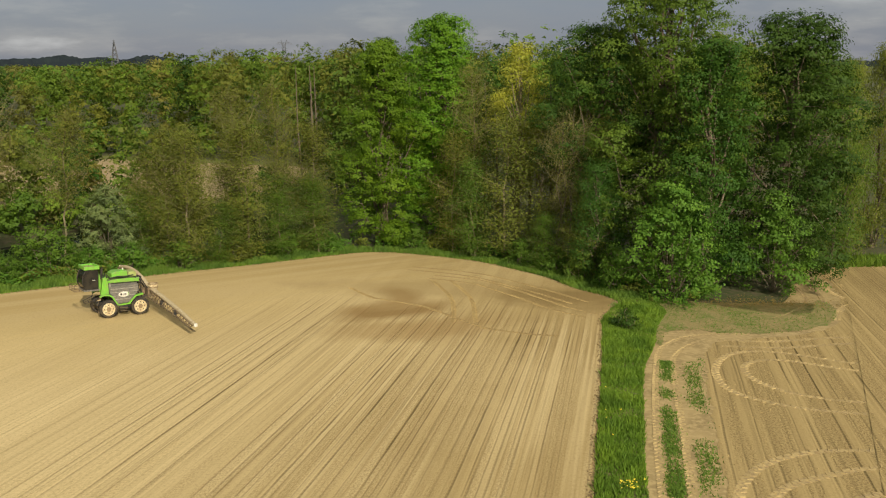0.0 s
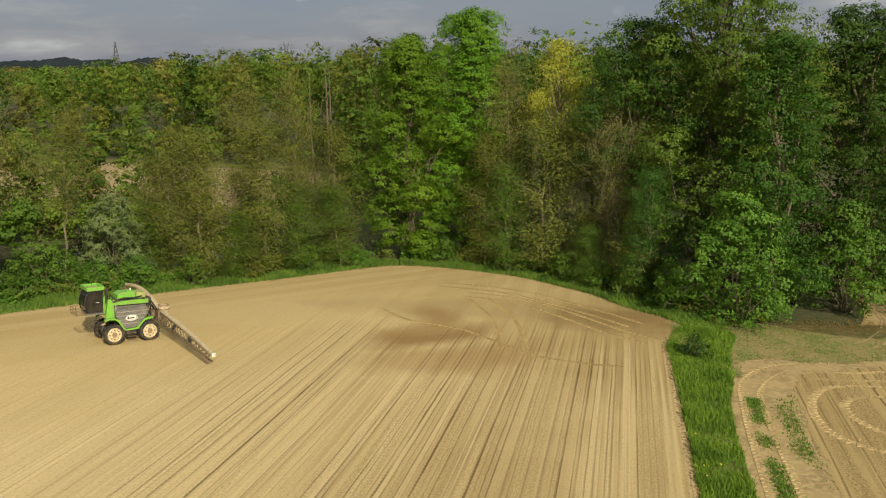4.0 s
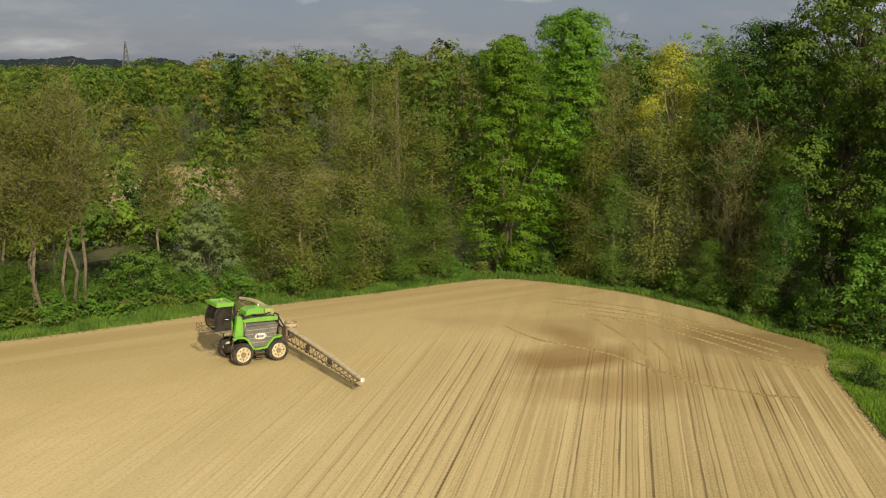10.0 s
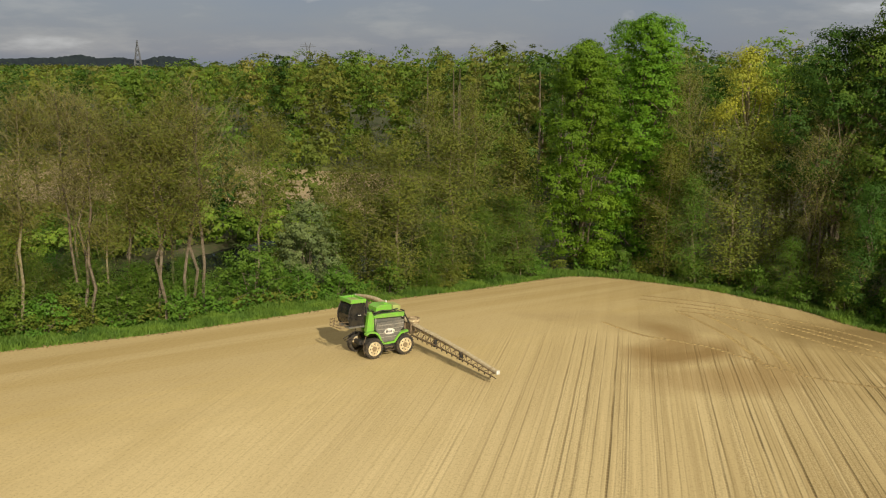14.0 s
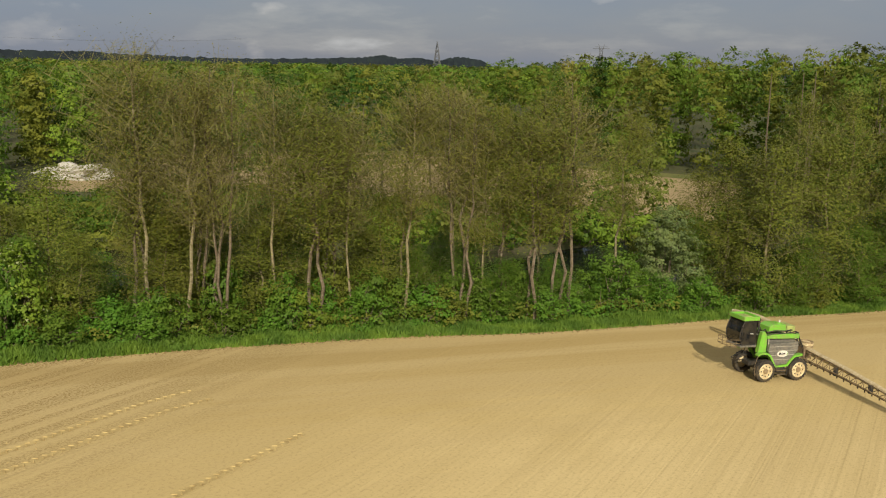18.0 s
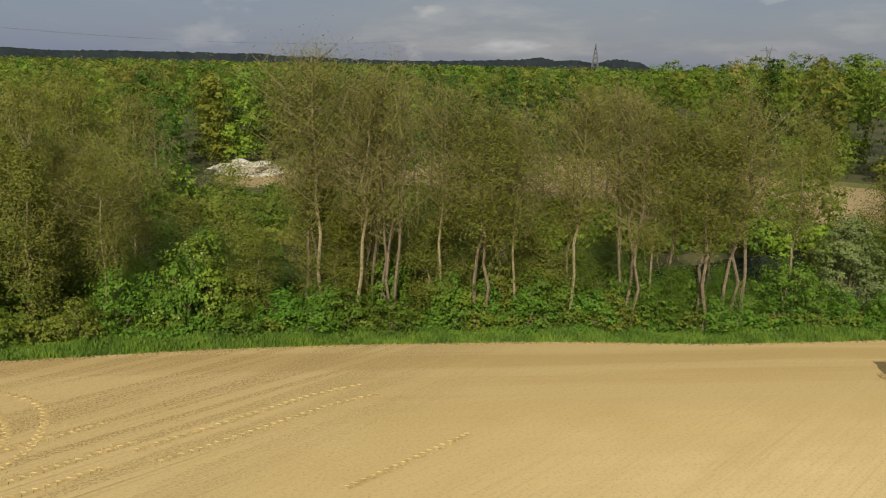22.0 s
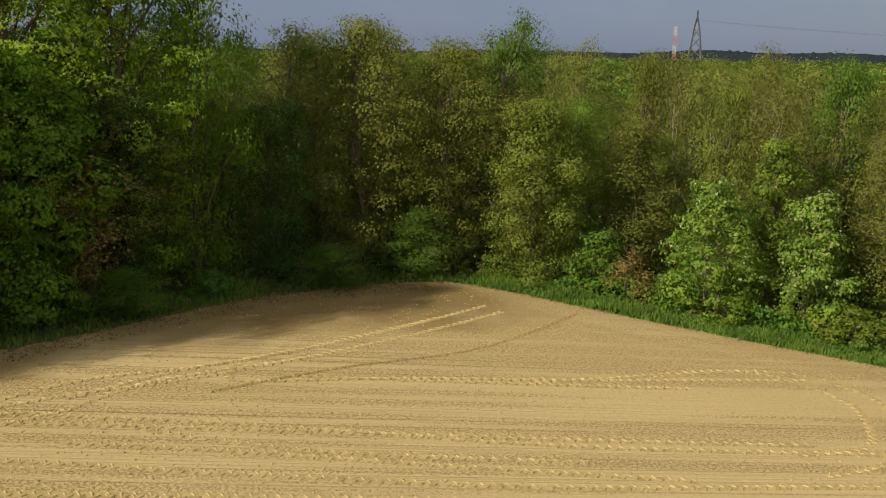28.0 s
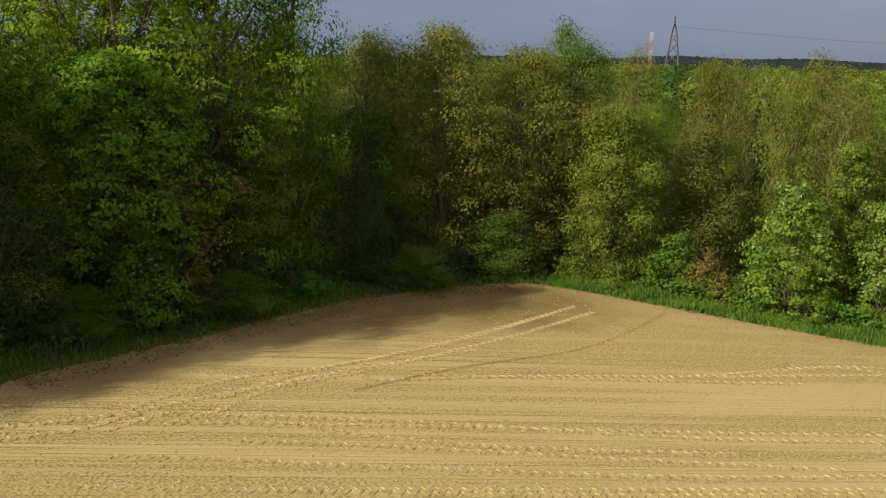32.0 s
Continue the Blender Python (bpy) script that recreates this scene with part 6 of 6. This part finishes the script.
for y, k in ((0.0, 1), (Y_R, -1)):
    a, b = y - k * 0.30, y + k * 0.06
    # sill that runs over both wheels, with a dip between them
    out = [(2.02, 1.93), (1.72, 2.06), (1.20, 2.02), (0.92, 1.82), (0.62, 1.30), (0.46, 1.10), (-0.42, 1.14), (-0.62, 1.42), (-0.98, 1.76), (-1.66, 1.86), (-1.66, 1.74), (-1.04, 1.64), (-0.72, 1.32), (-0.50, 1.02), (0.54, 0.98), (0.74, 1.28), (1.02, 1.72), (1.26, 1.90), (1.70, 1.94), (2.0, 1.82)]
    part("fender", made(plate, out, a, b, 0.015), GREEN, sprayer)
    panel = part("side_panel", made(plate, [(1.08, 2.66), (-1.26, 2.70), (-1.30, 2.2), (-1.0, 1.80), (-0.64, 1.46), (-0.44, 1.17), (0.50, 1.13), (0.70, 1.42), (0.98, 1.86), (1.16, 2.1)], y - k * 0.28, y - k * 0.02, 0.04), GREY, sprayer, "dusty grey ribbed side panel")
    for z, x0, x1 in ((2.44, 1.12, -1.26), (2.14, 1.12, -1.24), (1.83, 0.94, -0.98), (1.52, 0.74, -0.66)):
        part("rib", made(block, (x1, y - k * 0.03 - 0.012, z - 0.018), (x0, y - k * 0.03 + 0.022, z + 0.018), 0.008), RIB, panel)
    # an oval badge, left plain
    bm = turned([(0.5, -0.006), (0.5, 0.010), (0.46, 0.014)], 36)
    for v in bm.verts:
        v.co = Vector((v.co.x * 0.92, v.co.y * k + y + k * 0.014, v.co.z * 0.46 + 1.94))
    badge = part("badge", bm, WHITE, panel, "plain white oval badge with green stroke")
    bm = bmesh.new()
    for i, (x, w, h) in enumerate(((0.24, 0.14, 0.17), (0.09, 0.05, 0.12), (0.0, 0.05, 0.15), (-0.13, 0.15, 0.11))):
        block(bm, (x - w / 2, y + k * 0.027, 1.94 - h / 2), (x + w / 2, y + k * 0.034, 1.94 + h / 2), 0.0)
    part("badge_mark", bm, BLACK, badge)
    bm = bmesh.new()
    plate(bm, [(-0.26, 1.80), (-0.40, 1.86), (-0.42, 2.0), (-0.30, 2.09), (-0.36, 1.99), (-0.35, 1.89)], y + k * 0.027, y + k * 0.036, 0)
    part("badge_stroke", bm, GREEN, badge)
    # column beside the cab and the upper rail
    part("column", made(plate, [(1.86, 2.0), (1.66, 3.42), (1.42, 3.46), (1.22, 3.1), (1.20, 2.04)], y - k * 0.55, y - k * 0.22, 0.03), GREEN, sprayer)
    part("upper_rail", made(plate, [(1.30, 3.16), (1.22, 2.98), (-1.36, 2.92), (-1.40, 3.22), (-0.2, 3.28), (0.9, 3.24)], y - k * 0.5, y - k * 0.14, 0.03), GREEN, sprayer)
    rods("hose", [[(1.3, y - k * 0.2, 3.24), (0.6, y - k * 0.16, 3.34), (0.0, y - k * 0.2, 3.30), (-0.8, y - k * 0.16, 3.36), (-1.5, y - k * 0.3, 3.1), (-1.7, y - k * 0.5, 2.3)]], 0.03, BLACK, sprayer)
    part("grab_rail", made(block, (1.06, y - k * 0.25, 2.1), (1.12, y - k * 0.19, 3.0), 0.01), RIB, sprayer)

# steps between the wheels on the cab side
step_box = part("step_box", made(block, (-0.36, -0.25, 0.62), (0.42, 0.02, 0.98), 0.03), BLACK, sprayer)
for z in (0.52, 0.78):
    part("step", made(block, (-0.30, 0.0, z - 0.02), (0.38, 0.14, z + 0.02), 0.01), MUD, step_box)
rods("step_frame", [[(-0.42, 0.08, 1.05), (-0.42, 0.12, 0.5), (0.40, 0.12, 0.5), (0.5, 0.08, 1.05)]], 0.025, BLACK, sprayer)

# top of the body
part("spray_tank", made(block, (-1.30, -1.95, 1.9), (1.15, -0.4, 2.95), 0.12), GREY, sprayer)
part("engine_hood", made(plate, [(0.84, 3.30), (0.80, 3.66), (0.46, 3.84), (-0.52, 3.80), (-0.60, 3.34)], -1.75, -0.6, 0.06), GREEN, sprayer)
part("rinse_tank", made(block, (-1.30, -1.75, 3.30), (-0.60, -0.55, 3.72), 0.07), TANK, sprayer, "yellow-green rinse tank")
part("tank_lid", made(block, (-0.35, -1.15, 3.80), (0.0, -0.85, 3.88), 0.03), GREEN, sprayer)
part("beacon", made(block, (-0.32, -1.05, 3.88), (-0.22, -0.95, 4.05), 0.03), WHITE, sprayer)
rods("pipework", [[(1.3, -0.75, 3.2), (1.1, -0.7, 3.55), (0.95, -0.7, 3.3)], [(1.35, -1.2, 3.1), (1.2, -1.2, 3.7), (1.0, -1.2, 3.25)], [(1.2, -1.6, 3.1), (1.1, -1.5, 3.6), (0.9, -1.5, 3.3)], [(1.0, -0.6, 3.3), (0.4, -0.52, 3.42), (-0.4, -0.5, 3.38), (-1.0, -0.5, 3.45)]], 0.045, BLACK, sprayer, label="black pipes and hoses")
rods("exhaust_pipe", [[(1.55, -0.8, 3.2), (1.55, -0.8, 4.25)], ], 0.075, BLACK, sprayer)
rods("exhaust_pipe", [[(1.55, -1.1, 3.2), (1.55, -1.1, 4.05)], ], 0.06, BLACK, sprayer)

# cab
cab = new("cab")
cab.parent = sprayer
Y0, Y1 = -1.98, -0.42
part("cab_floor", made(block, (1.90, Y0, 2.36), (3.2, Y1, 2.5), 0.03), GREY, cab)
SIDE = [(2.02, 2.52), (3.02, 2.52), (3.20, 2.72), (3.29, 3.02), (3.29, 3.4), (3.19, 3.78), (3.0, 4.16), (1.98, 4.22)]
for y in (Y0 + 0.03, Y1 - 0.03):
    part("side_window", made(plate, SIDE, y - 0.015, y + 0.015, 0), GLASS, cab)
part("windscreen", made(plate, [(3.00, 2.54), (3.18, 2.73), (3.27, 3.02), (3.27, 3.4), (3.17, 3.78), (2.98, 4.16), (2.95, 4.14), (3.13, 3.77), (3.23, 3.4), (3.23, 3.03), (3.14, 2.75), (2.97, 2.57)], Y0 + 0.06, Y1 - 0.06, 0), GLASS, cab)
part("rear_window", made(block, (1.97, Y0 + 0.06, 2.52), (2.0, Y1 - 0.06, 4.2), 0), GLASS, cab)
for y in (Y0 + 0.02, Y1 - 0.02):
    rods("cab_post", [[(x, y, z) for x, z in SIDE + SIDE[:1]]], 0.035, BLACK, cab)
rods("door_handle", [[(2.25, Y1 + 0.03, 3.3), (2.5, Y1 + 0.03, 3.32)]], 0.02, WHITE, cab)
part("seat", made(block, (2.1, -1.45, 2.7), (2.6, -0.95, 3.4), 0.08), BLACK, cab)
roof = part("cab_roof", made(block, (1.86, Y0 - 0.06, 4.20), (3.14, Y1 + 0.06, 4.36), 0.06), GREEN, cab)
for lo, hi in (((1.86, Y0 - 0.06, 4.34), (1.98, Y1 + 0.06, 4.5)), ((3.0, Y0 - 0.06, 4.34), (3.14, Y1 + 0.06, 4.48)), ((1.98, Y0 - 0.06, 4.34), (3.0, Y0 + 0.06, 4.48)), ((1.98, Y1 - 0.06, 4.34), (3.0, Y1 + 0.06, 4.48))):
    part("roof_rim", made(block, lo, hi, 0.03), GREEN, roof)
part("roof_hatch", made(block, (2.15, -1.6, 4.35), (2.85, -0.8, 4.41), 0.03), TANK, roof)
rods("aerial", [[(2.5, -1.3, 4.4), (2.52, -1.3, 4.75)]], 0.015, BLACK, roof)
rods("mirror_arm", [[(3.1, Y1, 3.9), (3.35, Y1 + 0.25, 3.8), (3.35, Y1 + 0.25, 3.3)]], 0.02, BLACK, cab)
# wire cages before the cab and at the wheels
cage = []
for z in (2.42, 2.66, 2.9):
    cage.append([(3.25, Y1 + 0.02, z), (3.9, Y1 - 0.1, z), (3.95, Y0 + 0.1, z), (3.25, Y0, z)])
for x, y in ((3.55, Y1 - 0.03), (3.9, Y1 - 0.1), (3.94, -0.9), (3.95, -1.4), (3.95, Y0 + 0.1), (3.55, Y0 + 0.03)):
    cage.append([(x, y, 2.42), (x, y, 2.9)])
for y in (-0.7, -1.1, -1.5):
    cage.append([(3.25, y, 2.42), (3.93, y, 2.42)])
rods("guard_cage", cage, 0.02, MUD, sprayer)
rods("ladder", [[(2.2, -0.9, 1.75), (3.05, -0.95, 1.40), (3.05, -1.5, 1.40), (2.2, -1.5, 1.75)], [(2.2, -0.9, 1.5), (2.95, -0.95, 1.25), (2.95, -1.5, 1.25)], [(2.6, -0.93, 1.32), (2.6, -1.5, 1.32)], [(2.2, -1.1, 2.4), (2.4, -1.1, 1.6)]], 0.028, BLACK, sprayer)
rods("wheel_guard", [[(2.05, 0.1, 1.9), (2.3, 0.12, 1.2), (2.2, 0.12, 0.5)], [(2.2, 0.12, 0.5), (2.05, 0.12, 0.75)]], 0.02, MUD, sprayer)

# rear mast, fan and booms
rods("boom_mast", [[(-1.75, y, 0.9), (-1.75, y, 3.2)] for y in (-1.55, -0.75)] + [[(-1.75, -1.55, z), (-1.75, -0.75, z)] for z in (1.1, 1.9, 2.6, 3.15)] + [[(-1.75, y, 3.0), (-2.3, y, 2.1)] for y in (-1.55, -0.75)] + [[(-1.75, y, 1.3), (-2.3, y, 1.5)] for y in (-1.55, -0.75)] + [[(-1.4, y, 3.0), (-1.75, y, 3.15)] for y in (-1.55, -0.75)], 0.055, BLACK, sprayer)
part("mast_plate", made(block, (-2.42, -1.75, 1.35), (-2.25, -0.55, 2.1), 0.03), MUD, sprayer)
part("lift_ram", made(block, (-2.2, -1.22, 1.5), (-1.85, -1.08, 2.1), 0.04), MUD, sprayer)
fan = new("fan")
fan.parent = sprayer
fan.location = (-2.95, -1.15, 0)


def upright(profile, sides=28):
    bm = turned(profile, sides)
    for v in bm.verts:
        v.co = Vector((v.co.x, v.co.z, v.co.y))
    bmesh.ops.recalc_face_normals(bm, faces=bm.faces)
    return bm


part("fan_drum", upright([(0.43, 2.02), (0.45, 2.04), (0.45, 2.40), (0.42, 2.42), (0.38, 2.42), (0.36, 2.2)]), HUB, fan, "brown fan drum with open top")
part("fan_grille", upright([(0.36, 2.26), (0.10, 2.30), (0.05, 2.31)]), BLACK, fan)
part("fan_band", upright([(0.455, 2.16), (0.46, 2.18), (0.46, 2.30), (0.455, 2.32)]), CREAM, fan)
part("fan_duct", upright([(0.43, 2.03), (0.40, 1.85), (0.33, 1.55), (0.36, 1.25)]), SLEEVE, fan, "dusty cream air duct")


def boom(side, tip, root, bow=0.0):
    """One boom: a braced steel girder with nozzles, and the tapered air sleeve above it."""
    arm = new("boom")
    arm.parent = sprayer
    a, b = np.array(root), np.array(tip)
    k = 16
    line = np.linspace(a, b, k + 1)
    line[:, 2] += 0.12 * np.sin(np.linspace(0, np.pi, k + 1))
    up = np.stack([np.zeros(k + 1), np.zeros(k + 1), np.linspace(0.78, 0.30, k + 1)], 1)
    back_ = np.stack([np.linspace(0.35, 0.15, k + 1), np.zeros(k + 1), np.linspace(0.25, 0.1, k + 1)], 1)
    for p in (line, line + up, line + back_):
        rods("chord", [p], 0.042, MUD, arm)
    zig = []
    for i in range(k):
        zig += [[line[i], (line + up)[i + 1]], [(line + up)[i], line[i]], [line[i], (line + back_)[i + 1]], [(line + back_)[i], (line + up)[i]]]
    rods("lattice", zig, 0.028, MUD, arm, 4)
    for q in (5, 10):
        part("hinge", made(block, line[q] - (0.1, 0.12, 0.05), line[q] + (0.14, 0.12, 0.5), 0.02), BLACK, arm)
    mids = line + up * 0.75 + (-0.26, 0, 0.10)
    mids[:, 2] += bow * np.sin(np.linspace(0, np.pi, k + 1))
    r = np.linspace(0.25, 0.145, k + 1) * (1 + 0.05 * np.sin(np.arange(k + 1) * 2.1))
    mesh_part("air_sleeve", faces_mesh("air_sleeve", tube(mids, r, 14), 4), SLEEVE, arm, "long dusty cream air sleeve")
    part("sleeve_end", made(block, mids[-1] - (0.14, 0.05, 0.14), mids[-1] + (0.14, 0.09, 0.14), 0.05), WHITE, arm)
    hose = line + (-0.14, 0, -0.10)
    rods("nozzle_line", [hose], 0.02, BLACK, arm)
    for i in range(1, k):
        part("nozzle", made(block, hose[i] - (0.03, 0.03, 0.14), hose[i] + (0.03, 0.03, 0.02), 0.0), BLACK, arm)
    return arm


boom(1, (-2.15, 9.7, 0.62), (-2.5, -0.75, 1.15))
boom(-1, (-2.55, -9.4, 2.25), (-2.5, -1.55, 1.2), 0.45)

SPRAY_AT = Vector((-27.3, 78.25))
head_ = radians(-142.4)
up_ = Vector((0.0271, 0.0344, 1)).normalized()
fwd_ = Vector((math.cos(head_), math.sin(head_), 0))
left_ = up_.cross(fwd_).normalized()
fwd_ = left_.cross(up_)
turn_ = Matrix((fwd_, left_, up_)).transposed().to_4x4()
sprayer.matrix_basis = Matrix.Translation((SPRAY_AT.x, SPRAY_AT.y, gz(*SPRAY_AT) - 0.02)) @ turn_
tagged(sprayer, "green self-propelled field sprayer with spread booms on dry soil", "field sprayer")
